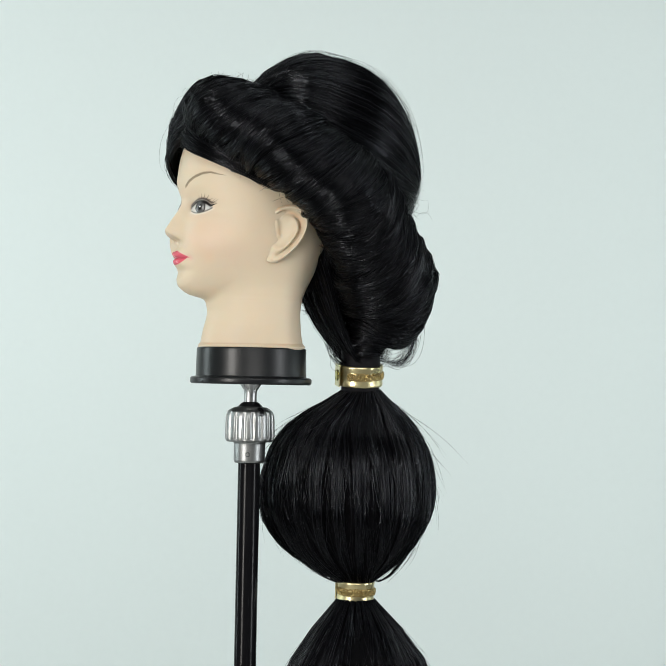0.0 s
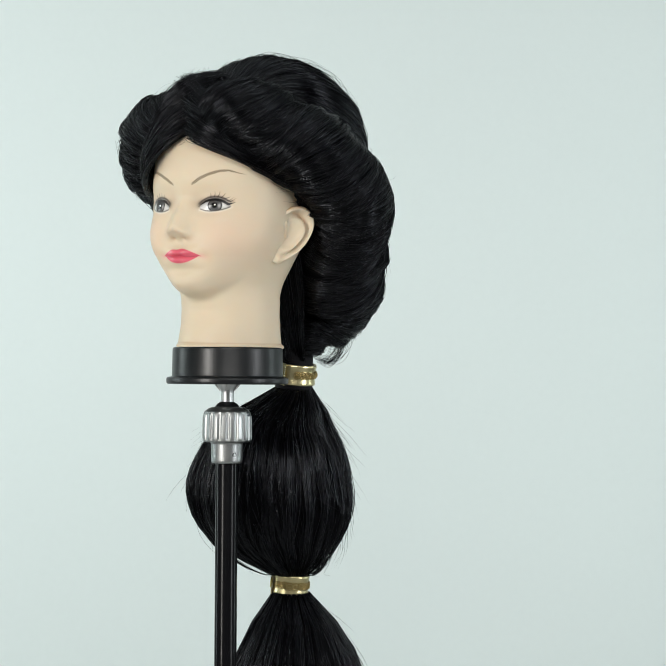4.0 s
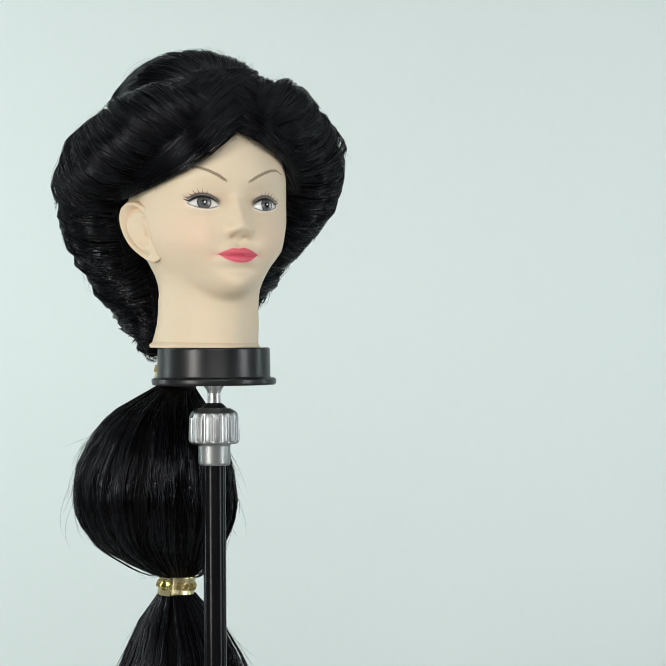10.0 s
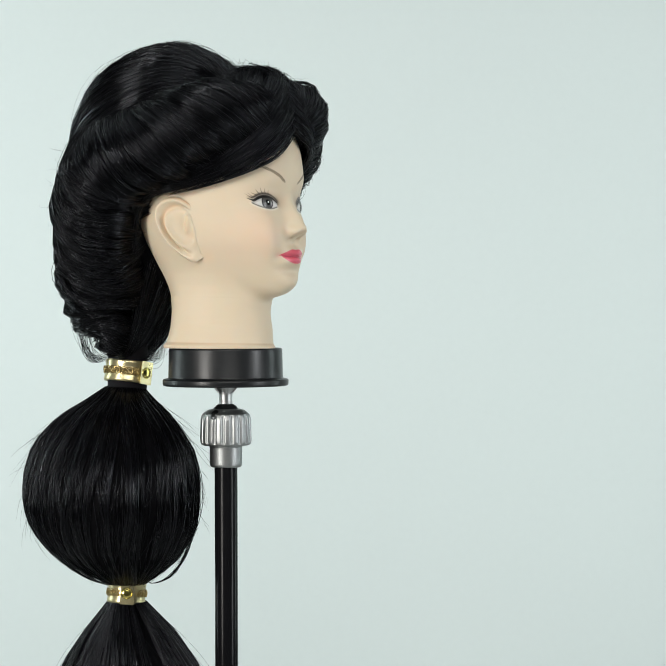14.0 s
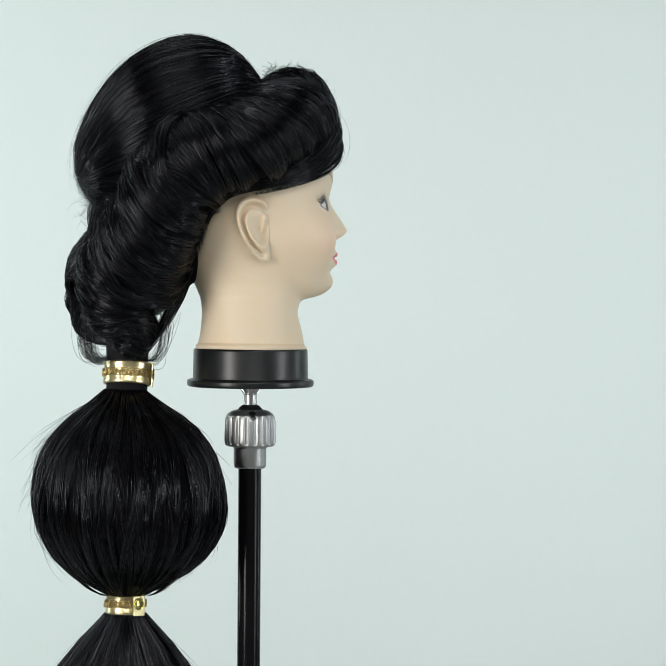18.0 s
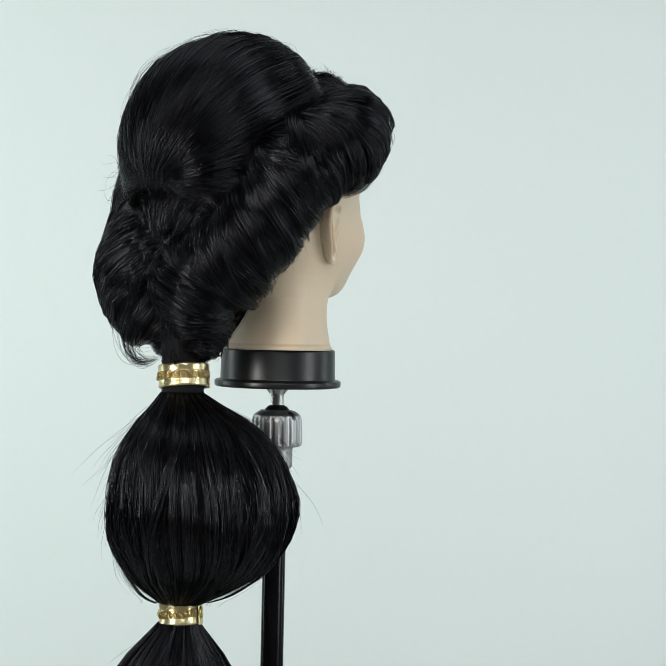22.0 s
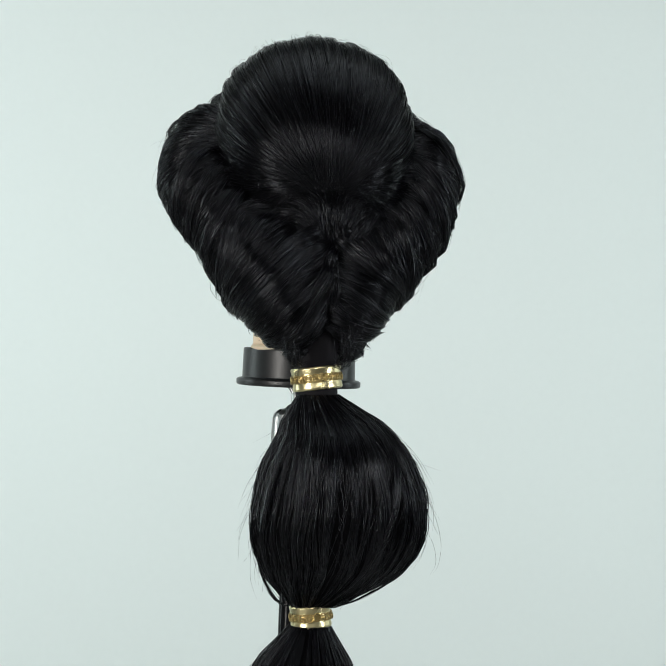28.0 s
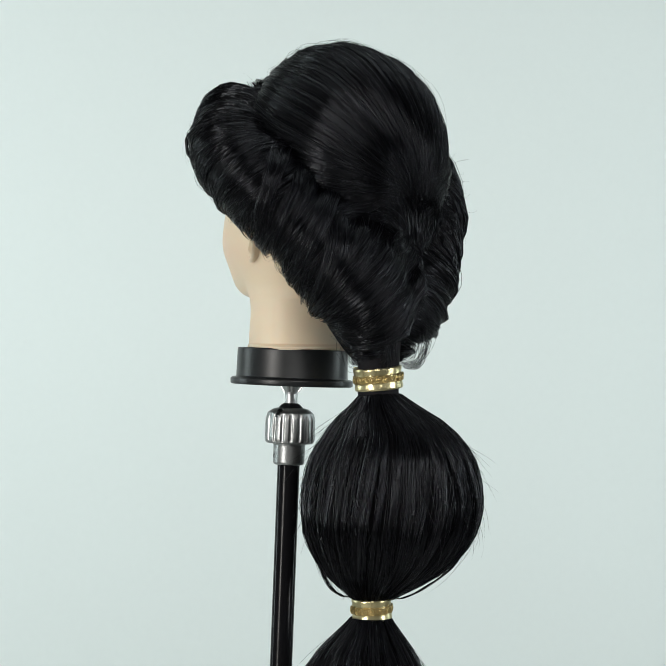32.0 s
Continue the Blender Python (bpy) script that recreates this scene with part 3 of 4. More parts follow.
def build_crown():
    psi = np.linspace(-2.3, 2.3, 110)
    w = np.linspace(0, 1, 60)
    under = tuck(crown_arcs(psi, 60, -0.0030), psi, w)
    crown = attach("crown", raw_mesh("crown", under.reshape(-1, 3), grid_quads(110, 60), UNDER), WIG, "smooth teased crown combed back")
    n, k = 4400, 17
    psi = rng.uniform(-2.3, 2.3, n)
    psi = psi + 0.02 * waves(psi / 3.5, 3, 9, 8, 40)
    w = np.linspace(0, 1, k)
    lift = 0.0013 * waves(psi / 3.5, 4, 9, 4, 22) + 0.0006 * waves(psi / 3.5, 9, 9, 30, 90) + rng.normal(0, 0.0006, n)
    lift = lift[:, None] + 0.0019 * waves(psi / 3.5, 12, 8, 6, 30)[:, None] * np.sin(w[None] * 8 + 6 * waves(psi / 3.5, 13, 6, 3, 14)[:, None]) + 0.0006 * np.sin(w[None] * rng.uniform(5, 12, (n, 1)) + rng.uniform(0, 6, (n, 1)))
    p = crown_arcs(psi, k, lift * np.clip(w * 5, 0, 1)[None] - 0.004 * np.clip(1 - w * 8, 0, 1)[None])
    # some locks drift across the others
    p[..., 0] += (np.clip(np.cos(psi), 0, 1) ** 2)[:, None] * (0.006 * waves(psi / 3.5, 15, 7, 4, 16)[:, None] + rng.normal(0, 0.0016, (n, 1))) * np.sin(w * math.pi)[None]
    tuck(p, psi, w)
    sway = rng.normal(0, 0.0010, (n, 1, 3)) * np.linspace(0.2, 1, k)[None, :, None] + rng.normal(0, 0.004, (n, 1, 3)) * np.linspace(0, 1, k)[None, :, None] ** 5
    attach("hair_layer", strand_mesh("hair_layer", p + sway, rng.uniform(0.00026, 0.00048, n)), crown)
    n, k = 170, 22
    psi = rng.uniform(-2.2, 2.2, n)
    w = np.linspace(0, 1, k)[None]
    p = crown_arcs(psi, k, 0.001 + rng.gamma(1.5, 0.0016, (n, 1)) * np.sin(w * math.pi * rng.uniform(0.5, 1.0, (n, 1))))
    attach("fuzz", strand_mesh("fuzz", p + rng.normal(0, 0.004, (n, 1, 3)) * w[..., None] ** 2, 0.00011), crown, "loose flyaway fibres")
    return crown


# rolls: fat curls down each side, from the parting round over the ear to the nape
ROLL_ROWS = [(0.014, 0.060, 0.247, 0.022), (0.046, 0.044, 0.233, 0.034), (0.078, 0.017, 0.214, 0.040), (0.104, -0.012, 0.190, 0.0455), (0.115, -0.063, 0.160, 0.045),
             (0.091, -0.104, 0.112, 0.047), (0.056, -0.136, 0.062, 0.055), (0.045, -0.145, 0.030, 0.046), (0.036, -0.136, 0.000, 0.026), (0.029, -0.134, -0.027, 0.010)]
ROLL_SLANT_AT, ROLL_SLANT = (0, 0.2, 0.42, 0.6, 0.8, 1), (-0.24, -0.28, -0.08, 0.12, 0.15, 0.02)   # how strands drift along the roll as they wind
ROLL_UNEVEN = {1: {1: (0.006, 0.006, 0.008, 0.003), 2: (0.002, 0.002, 0.007, 0.003), 3: (0.003, 0, 0.006, 0.001), 6: (0, -0.003, 0, 0), 7: (-0.003, -0.004, 0, 0), 8: (-0.009, 0, 0, 0), 9: (-0.006, 0, 0, 0)},
               -1: {2: (0.006, 0, 0.003, 0.002), 3: (0.002, -0.010, 0.007, 0), 4: (-0.006, -0.018, 0.010, 0.001), 5: (-0.006, -0.005, 0, -0.001), 6: (-0.011, 0.005, 0, -0.002), 7: (-0.008, 0.005, 0, -0.004), 8: (-0.006, 0.006, 0, -0.002), 9: (-0.004, 0, 0, 0)}}
ROLL_SHIFT = {1: 0.006, -1: 0.004}


def roll_frames(side, n):
    rows = smooth_path([np.array(r) + np.array(ROLL_UNEVEN[side].get(i, (0, 0, 0, 0))) for i, r in enumerate(ROLL_ROWS)], n)
    c = xyz(rows[:, 0] * side + ROLL_SHIFT[side] * np.exp(-((rows[:, 2] - 0.165) / 0.045) ** 2) + (0.013 if side < 0 else 0.0) * np.exp(-((rows[:, 2] - 0.044) / 0.055) ** 2), rows[:, 1], rows[:, 2])
    t = np.gradient(c, axis=0)
    t /= np.linalg.norm(t, axis=1, keepdims=True)
    hub = np.array((0, 0.05, 0.12))
    out = c - hub
    out -= t * np.sum(out * t, 1, keepdims=True)
    out /= np.linalg.norm(out, axis=1, keepdims=True)
    up = np.cross(t, out)
    up *= np.sign(up[:1, 2:3] + 1e-9)
    flips = np.sign(np.sum(up[1:] * up[:-1], 1) + 1e-12)
    up[1:] *= np.cumprod(flips)[:, None]
    return c, t, out, up, rows[:, 3]


def roll_point(side, u, ang, grow):
    """A point on the roll: u along it, ang round it (90 degrees: towards the crown, 0: outwards, -90: under)."""
    c, t, out, up, r = roll_frames(side, 200)
    i = np.clip(u, 0, 1) * 199
    k = np.arange(200)

    def at(a):
        return np.stack([np.interp(i, k, a[:, j]) for j in range(3)], -1)

    rr = (np.interp(i, k, r) + grow)[..., None]
    return at(c) + rr * (np.cos(ang)[..., None] * at(out) + np.sin(ang)[..., None] * at(up))


def build_roll(side):
    uu, aa = np.meshgrid(np.linspace(0, 1, 80), np.linspace(0, math.tau, 40, endpoint=False), indexing="ij")
    under = roll_point(side, uu, aa, -0.0045 + 0.0015 * waves(uu, 21, 8, 4, 22))
    roll = attach("side_roll", raw_mesh("side_roll", under.reshape(-1, 3), grid_quads(80, 40, True), UNDER), WIG, "thick curled roll of combed hair")
    # the roll is made of locks laid in layers, each wound and waved in its own way and drawn together at its tip
    g = np.random.default_rng(70 + side)
    edges = np.linspace(-0.01, 1.0, 31) + np.append(np.append(0, g.uniform(-0.010, 0.010, 29)), 0)
    k = 15
    w = np.linspace(0, 1, k)[None]
    for lo, hi in zip(edges, edges[1:]):
        mid, paths, thick = (lo + hi) / 2, [], []
        stand, tilt = g.normal(0, 0.0026), g.normal(0, 0.022)
        for layer in range(4):
            n = int(1150 * (hi - lo)) + 4
            centre, wide = mid + g.uniform(-0.45, 0.45) * (hi - lo), (hi - lo) * g.uniform(0.42, 0.80)
            q, p = rng.uniform(-1, 1, (n, 1)), rng.uniform(-1, 1, (n, 1))
            a0 = np.radians(np.interp(mid, [0, 0.2, 0.32, 0.5, 0.62, 1], [126, 128, 152, 152, 164, 164]) + g.normal(0, 9) + rng.normal(0, 6, (n, 1)))
            a1 = np.radians(np.interp(mid, [0, 0.4, 0.5, 1], [-160, -165, -198, -200]) + g.normal(0, 14) + rng.normal(0, 5, (n, 1)))
            ang = a0 * (1 - w) + a1 * w
            slant = np.interp(mid, ROLL_SLANT_AT, ROLL_SLANT) + tilt + g.normal(0, 0.016)
            drawn = 1 - 0.72 * np.clip(w * 1.15, 0, 1) ** 2.2
            u = centre + q * wide * drawn + slant * (w ** 1.6 - 0.3) + 0.006 * g.normal() * np.sin(g.uniform(4, 8) * w + g.uniform(0, 6)) + rng.normal(0, 0.0008, (n, 1))
            u = u + (rng.random((n, 1)) < 0.05) * rng.normal(0, 0.04, (n, 1)) * w
            u = np.where(u > 0.92, 0.92 + 0.08 * np.tanh((u - 0.92) / 0.08), u)
            beat, ph, deep = g.uniform(6, 13), g.uniform(0, 6), g.uniform(0.0008, 0.0030)
            grow = stand * (1 - 0.5 * w) + (layer - 1.7) * 0.0013 + 0.0062 * (np.sqrt(1.02 - q ** 2) - 0.70) * (1 - 0.4 * w) + 0.0011 * p + deep * np.sin(beat * w + ph + 0.5 * q) * np.sin(w * 3.0) ** 0.5
            grow = grow + rng.normal(0, 0.00030, (n, 1)) - 0.006 * np.clip(1 - 7 * w, 0, 1) + (g.choice((-0.030, -0.026, -0.016, 0.004)) if mid > 0.42 else -0.034) * np.clip(w - 0.74, 0, 1)
            paths.append(roll_point(side, u, ang, grow))
            thick.append(rng.uniform(0.00024, 0.00046, n))
        attach("curl", strand_mesh("curl", np.concatenate(paths), np.concatenate(thick)), roll)
    # single fibres that slip out of the roll and stand off, many where it meets the crown
    n = 420
    u0 = rng.uniform(0.03, 0.98, n)
    a1 = np.radians(np.where(rng.random((n, 1)) < 0.5, rng.uniform(60, 130, (n, 1)), rng.uniform(-150, 60, (n, 1))))
    ang = a1 + np.radians(rng.uniform(50, 120, (n, 1))) * (1 - w)
    off = rng.gamma(2.0, 0.0019, (n, 1))
    p = roll_point(side, u0[:, None] + np.interp(u0, ROLL_SLANT_AT, ROLL_SLANT)[:, None] * 0.5 * (w - 0.4) + rng.normal(0, 0.03, (n, 1)) * w ** 2, ang, 0.003 + off * w ** 2 + 0.0015 * np.sin(8 * w + rng.uniform(0, 6, (n, 1))))
    attach("fuzz", strand_mesh("fuzz", p, 0.00014), roll, "loose flyaway fibres")
    # small pointed tips that flick out along the rim
    tips = []
    for _ in range(80):
        n = 9
        uc, ac, out = g.uniform(0.44, 0.97), math.radians(g.uniform(-140, -10)), g.uniform(0.0015, 0.0075)
        q = rng.normal(0, 1, (n, 1))
        ang = ac + np.radians(75) * (1 - w) + 0.05 * rng.normal(0, 1, (n, 1)) * (1 - w)
        u = uc + 0.045 * (w - 0.6) + 0.006 * q * (1 - w) ** 0.7
        tips.append(roll_point(side, u, ang, 0.002 + out * w ** 3 + rng.normal(0, 0.0004, (n, 1))))
    attach("flicked_tip", strand_mesh("flicked_tip", np.concatenate(tips), 0.00024), roll, "curled ends flicking outwards")
    return roll


# fringe: swept from the parting out over the brow to the rolls
def fringe_point(side, u, v, lift=0.0):
    """u: 0 at the hairline, 1 at the top of the parting; v: along the strand."""
    def mix(a, b, c):
        a, b, c = (np.array(q, float) for q in (a, b, c))
        return ((1 - u) ** 2)[..., None] * a + (2 * u * (1 - u))[..., None] * b + (u ** 2)[..., None] * c
    p0 = mix((0.001, 0.079, 0.219), (-0.016, 0.078, 0.330), (-0.012, -0.012, 0.262))
    p1 = mix((0.020, 0.098, 0.208), (0.020 if side > 0 else 0.026, 0.095, 0.322 if side > 0 else 0.334), (0.036, -0.014, 0.262))
    p2 = mix((0.062, 0.090, 0.206) if side > 0 else (0.067, 0.106, 0.174), (0.081 if side > 0 else 0.086, 0.080 if side > 0 else 0.066, 0.266 if side > 0 else 0.270), (0.082, -0.034, 0.258))
    p3 = mix((0.101, 0.000, 0.156) if side > 0 else (0.100, -0.014, 0.147), (0.128, 0.006, 0.190), (0.112, -0.054, 0.210))
    w = v[..., None]
    p = (1 - w) ** 3 * p0 + 3 * w * (1 - w) ** 2 * p1 + 3 * w ** 2 * (1 - w) * p2 + w ** 3 * p3
    out = p - np.array((0, 0.0, 0.19))
    out /= np.linalg.norm(out, axis=-1, keepdims=True)
    p = p + out * np.asarray(lift)[..., None]
    return xyz(p[..., 0] * side, p[..., 1], p[..., 2])


def build_fringe(side):
    uu, vv = np.meshgrid(np.linspace(0, 1, 50), np.linspace(0, 1, 50), indexing="ij")
    fr = attach("fringe", raw_mesh("fringe", fringe_point(side, uu, vv, -0.003 + 0 * uu).reshape(-1, 3), grid_quads(50, 50), UNDER), WIG, "swept fringe parted in the middle")
    n, k = 2500, 15
    w = np.linspace(0, 1, k)[None]
    q = rng.random(n) ** 0.9
    lock = waves(q, 51 + side, 8, 4, 22)
    # q: 0 to 0.6 starts along the parting, from the brow up; 0.6 to 1 along the edge of the crown
    at_u, at_v = np.clip(q / 0.6, 0, 1)[:, None], np.clip((q - 0.6) / 0.4, 0, 1)[:, None] * 0.85
    fall = 0.74 * at_u ** 1.2 + rng.normal(0, 0.03, (n, 1)) + 0.06 * waves(q, 71 + side, 6, 3, 14)[:, None]
    end_v = np.clip(at_v * 0.35 + 0.98 - 0.0 * at_u, 0, 1.0)
    v = at_v + (end_v - at_v) * w ** 1.35
    uw = at_u - fall * (1.25 * w - 0.25 * w ** 2) + 0.014 * np.sin(5 * w + 3 * lock[:, None]) * w
    uw = np.clip(uw + (rng.random((n, 1)) < 0.10) * rng.normal(0, 0.08, (n, 1)) * w, -0.02, 1.0)
    lift = 0.0010 + 0.0030 * lock[:, None] + 0.0012 * waves(q, 61 + side, 8, 24, 80)[:, None] + rng.normal(0, 0.0007, (n, 1)) + 0.0018 * waves(q, 66 + side, 6, 3, 12)[:, None] * np.sin(5 * w + 3 * lock[:, None]) - 0.010 * np.clip(1 - 8 * w, 0, 1) * step(q - 0.6, 0.1)[:, None] + 0.0008 * np.sin(8 * w + rng.uniform(0, 6, (n, 1)))
    p = fringe_point(side, uw, v, lift)
    p[..., 0] += (rng.normal(0, 1, (n, 1)) * 0.0070 + 0.005 * waves(q, 91 + side, 6, 3, 14)[:, None]) * (1 - w) ** 2
    attach("hair_layer", strand_mesh("hair_layer", p + rng.normal(0, 0.0006, (n, 1, 3)), rng.uniform(0.00026, 0.00048, n)), fr)
    # short wisps that curve off along the hairline
    n = 150
    v0 = rng.uniform(0.05, 0.85, (n, 1))
    fall = rng.gamma(2.0, 0.012, (n, 1)) * w ** 1.6
    p = fringe_point(side, 0.03 - fall + rng.normal(0, 0.012, (n, 1)) * w, v0 + w * rng.uniform(0.06, 0.22, (n, 1)), 0.001 - 0.004 * w ** 2 + rng.normal(0, 0.001, (n, 1)))
    attach("wisp", strand_mesh("wisp", p, 0.00014), fr, "fine wisps along the hairline")
    v = w
    n = 160
    u = rng.uniform(0.1, 0.95, (n, 1))
    p = fringe_point(side, np.clip(u + rng.normal(0, 0.12, (n, 1)) * v, 0, 1), v * rng.uniform(0.5, 1, (n, 1)), rng.gamma(1.8, 0.0018, (n, 1)) * np.sin(2.6 * v) + 0.001)
    attach("fuzz", strand_mesh("fuzz", p, 0.00012), fr, "loose flyaway fibres")
    return fr


# the hair behind, from the knot out to the rolls, over a dark cap
def build_back():
    v, q = lathe([(max(0.0005, math.cos(a)), math.sin(a)) for a in np.linspace(-1.57, 1.57, 30)], 48)
    v = v * np.array((0.072, 0.066, 0.105)) + np.array((0, 0.092, 0.150))
    back = attach("wig_cap", raw_mesh("wig_cap", v, q, UNDER), WIG, "dark cap under the hair")
    # locks that start along the middle, arch outwards, wind over the rolls and draw together at their tips
    g = np.random.default_rng(77)
    k = 16
    w = np.linspace(0, 1, k)[:, None]
    for side in (-1, 1):
        locks = []
        for row in np.repeat(np.linspace(0, 1, 11), 3) + g.uniform(-0.05, 0.05, 33):
            n = 56
            q, h = rng.uniform(-1, 1, n), rng.uniform(-1, 1, n)
            u, reach, turn, lift = 0.42 + 0.36 * row + g.normal(0, 0.012), g.uniform(0.7, 1.15), g.normal(0, 10), g.uniform(-0.001, 0.0062)
            root = np.array((0.002 * side + g.normal(0, 0.004), 0.152 + 0.028 * max(0, row - 0.35) + g.normal(0, 0.002), 0.168 - 0.088 * row))
            c, d, e, f = (roll_point(side, np.full(1, u + du), np.radians(np.full(1, a * reach + turn)), np.full(1, lift + dl))[0]
                          for du, a, dl in ((0.0, 100, 0.0), (0.03, 45, 0.002), (0.06, -20, 0.0005), (0.08, -85, -0.004)))
            b = root * 0.55 + c * 0.45 + np.array((0, 0.002 + 0.016 * row ** 2 + g.normal(0, 0.002), 0.010 - 0.010 * row + g.normal(0, 0.004)))
            line = smooth_path([root, b, c, d, e, f], k)
            way = np.gradient(line, axis=0)
            way /= np.linalg.norm(way, axis=1, keepdims=True)
            off = line - np.array((0, 0.02, 0.11))
            off -= way * np.sum(off * way, 1, keepdims=True)
            off /= np.linalg.norm(off, axis=1, keepdims=True)
            across = np.cross(way, off)
            wide = g.uniform(0.006, 0.011) * np.interp(w[:, 0], [0, 0.25, 0.6, 1], [0.45, 1, 0.9, 0.22])
            wave = g.uniform(0.0005, 0.0022) * np.sin(g.uniform(7, 13) * w[:, 0] + g.uniform(0, 6))
            rise = (0.0050 * (np.sqrt(1.02 - q ** 2) - 0.6) + 0.0010 * h)[:, None] + wave[None] + rng.normal(0, 0.0003, (n, 1))
            side_step = q[:, None] * wide[None] + rng.normal(0, 0.0006, (n, 1)) + (rng.random((n, 1)) < 0.06) * rng.normal(0, 0.010, (n, 1)) * w[:, 0][None]
            locks.append(line[None] + side_step[..., None] * across[None] + rise[..., None] * off[None])
        locks = np.concatenate(locks)
        attach("hair_layer", strand_mesh("hair_layer", locks, rng.uniform(0.00024, 0.00046, len(locks))), back)
    # the hair between crown and rolls: a swirl from which curved locks spread up and out
    mid, size = np.array((0.0, 0.098, 0.113)), np.array((0.086, 0.071, 0.074))
    pole, e1 = np.array((0.0, 0.905, -0.425)), np.array((1.0, 0.0, 0.0))
    e2 = np.cross(e1, pole)
    e2 *= np.sign(e2[2])

    def swirl(turn, far, lift):
        d = np.cos(far)[..., None] * pole + np.sin(far)[..., None] * (np.cos(turn)[..., None] * e1 + np.sin(turn)[..., None] * e2)
        return mid + d * (size + np.asarray(lift)[..., None])

    tt, ff = np.meshgrid(np.linspace(0, math.tau, 48, endpoint=False), np.linspace(0.01, 1.5, 24), indexing="ij")
    puff = attach("back_puff", raw_mesh("back_puff", swirl(tt.T, ff.T, -0.003 + 0 * ff.T).reshape(-1, 3), grid_quads(24, 48, True), UNDER), WIG, "curly hair swirling out between crown and rolls")
    k = 14
    n = 1500
    turn = g.uniform(-0.45, math.pi + 0.45, n)
    lock = waves(turn / math.tau, 95, 8, 6, 26)
    far = g.uniform(0.02, 0.45, (n, 1)) + np.linspace(0, 1.0, k)[None] * g.uniform(0.55, 1.10, (n, 1))
    way = turn[:, None] + (0.55 * waves(turn / math.tau, 96, 6, 3, 12)[:, None] + g.normal(0, 0.22, (n, 1))) * far + 0.10 * np.sin(5 * far + 4 * lock[:, None]) - 0.45 * np.cos(turn)[:, None] * far ** 2
    lift = 0.004 * lock[:, None] + 0.0055 * waves(turn / math.tau, 97, 6, 4, 16)[:, None] * np.sin(6 * far + 5 * lock[:, None]) + g.normal(0, 0.0009, (n, 1)) + 0.006 * np.sin(np.clip(far * 2.6, 0, math.pi))
    attach("hair_layer", strand_mesh("hair_layer", swirl(way, far, lift), rng.uniform(0.00026, 0.00046, n)), puff)
    # loose curls that sweep outwards across the hollow under the crown
    tangle = []
    for _ in range(34):
        sd, n = g.choice((-1, 1)), 26
        z0, bow = g.uniform(0.098, 0.150), g.normal(0, 0.010)
        line = smooth_path([(g.normal(0, 0.014), 0.154 + g.uniform(0, 0.012), z0), (sd * 0.026, 0.162 + g.uniform(0, 0.010), z0 + 0.010 + bow), (sd * 0.054, 0.153 + g.uniform(0, 0.010), z0 + 0.018 + 0.5 * bow),
                            (sd * 0.080, 0.136 + g.uniform(0, 0.008), z0 + 0.012 - bow), (sd * 0.096, 0.120, z0 - 0.004 - bow)], k)
        fan = rng.uniform(-1, 1, (n, 1, 1)) * 0.0055 * np.sin(np.linspace(0.5, 2.9, k))[None, :, None]
        tangle.append(line[None] + fan * np.array((0.1, 0.25, 1.0)) + 0.0018 * np.sin(np.linspace(0, 1, k) * g.uniform(6, 14) + g.uniform(0, 6))[None, :, None] * np.array((0, 1.0, 0.3)) + rng.normal(0, 0.0008, (n, 1, 3)))
    attach("tangled_curl", strand_mesh("tangled_curl", np.concatenate(tangle), rng.uniform(0.00022, 0.00042, 34 * 26)), puff)
    attach("fuzz", strand_mesh("fuzz", curly(260, (0, 0.163, 0.136), (0.040, 0.006, 0.014), 0.036, 0.009, (0, 0.4, 0.2), 78), 0.00015), puff, "loose frizzy fibres")
    for sd in (-1, 1):
        attach("fuzz", strand_mesh("fuzz", curly(300, (0.064 * sd, 0.128, 0.172), (0.022, 0.010, 0.010), 0.036, 0.007, (0.5 * sd, 0.1, 0.1), 79 + sd), 0.00015), back, "frizzy short hair under the crown")
    return back


# ponytail: a bound neck and bubbles between gold cuffs
TAIL_X, TAIL_S = 0.008, -0.138
CUFF_Z = (-0.0425, -0.2950)


def bubble_radius(w):
    """Half width of a bubble, w from 0 at the upper cuff to 1 at the lower."""
    return np.interp(w, [0, 0.04, 0.10, 0.2, 0.3, 0.42, 0.52, 0.6, 0.7, 0.8, 0.88, 0.95, 1.0],
                     [0.021, 0.032, 0.055, 0.081, 0.095, 0.102, 0.1040, 0.1030, 0.097, 0.084, 0.067, 0.043, 0.020])


BUB_W = np.linspace(0, 1, 200)
BUB_BELLY = np.convolve(np.pad(np.interp(BUB_W, [0, 0.1, 0.2, 0.5, 0.8, 0.93, 1], [0, 0.5, 0.82, 1, 0.82, 0.4, 0]), 8, "edge"), np.ones(17) / 17, "valid")
BUB_R = np.convolve(np.pad(bubble_radius(BUB_W), 6, "edge"), np.ones(13) / 13, "valid")


def bubble_point(top, low, sag, a, w, lift=0.0):
    r = np.interp(w, BUB_W, BUB_R) + lift
    z = top[2] + (low[2] - top[2]) * w
    flat = np.interp(w, [0, 0.2, 0.45, 0.7, 1], [0.95, 0.76, 0.84, 0.89, 0.95])
    belly = np.interp(w, BUB_W, BUB_BELLY)
    cx = top[0] + (low[0] - top[0]) * w + sag[0] * belly
    cs = top[1] + (low[1] - top[1]) * w + sag[1] * belly
    return xyz(cx + r * np.sin(a) * flat, cs + r * np.cos(a) * 0.945, z)


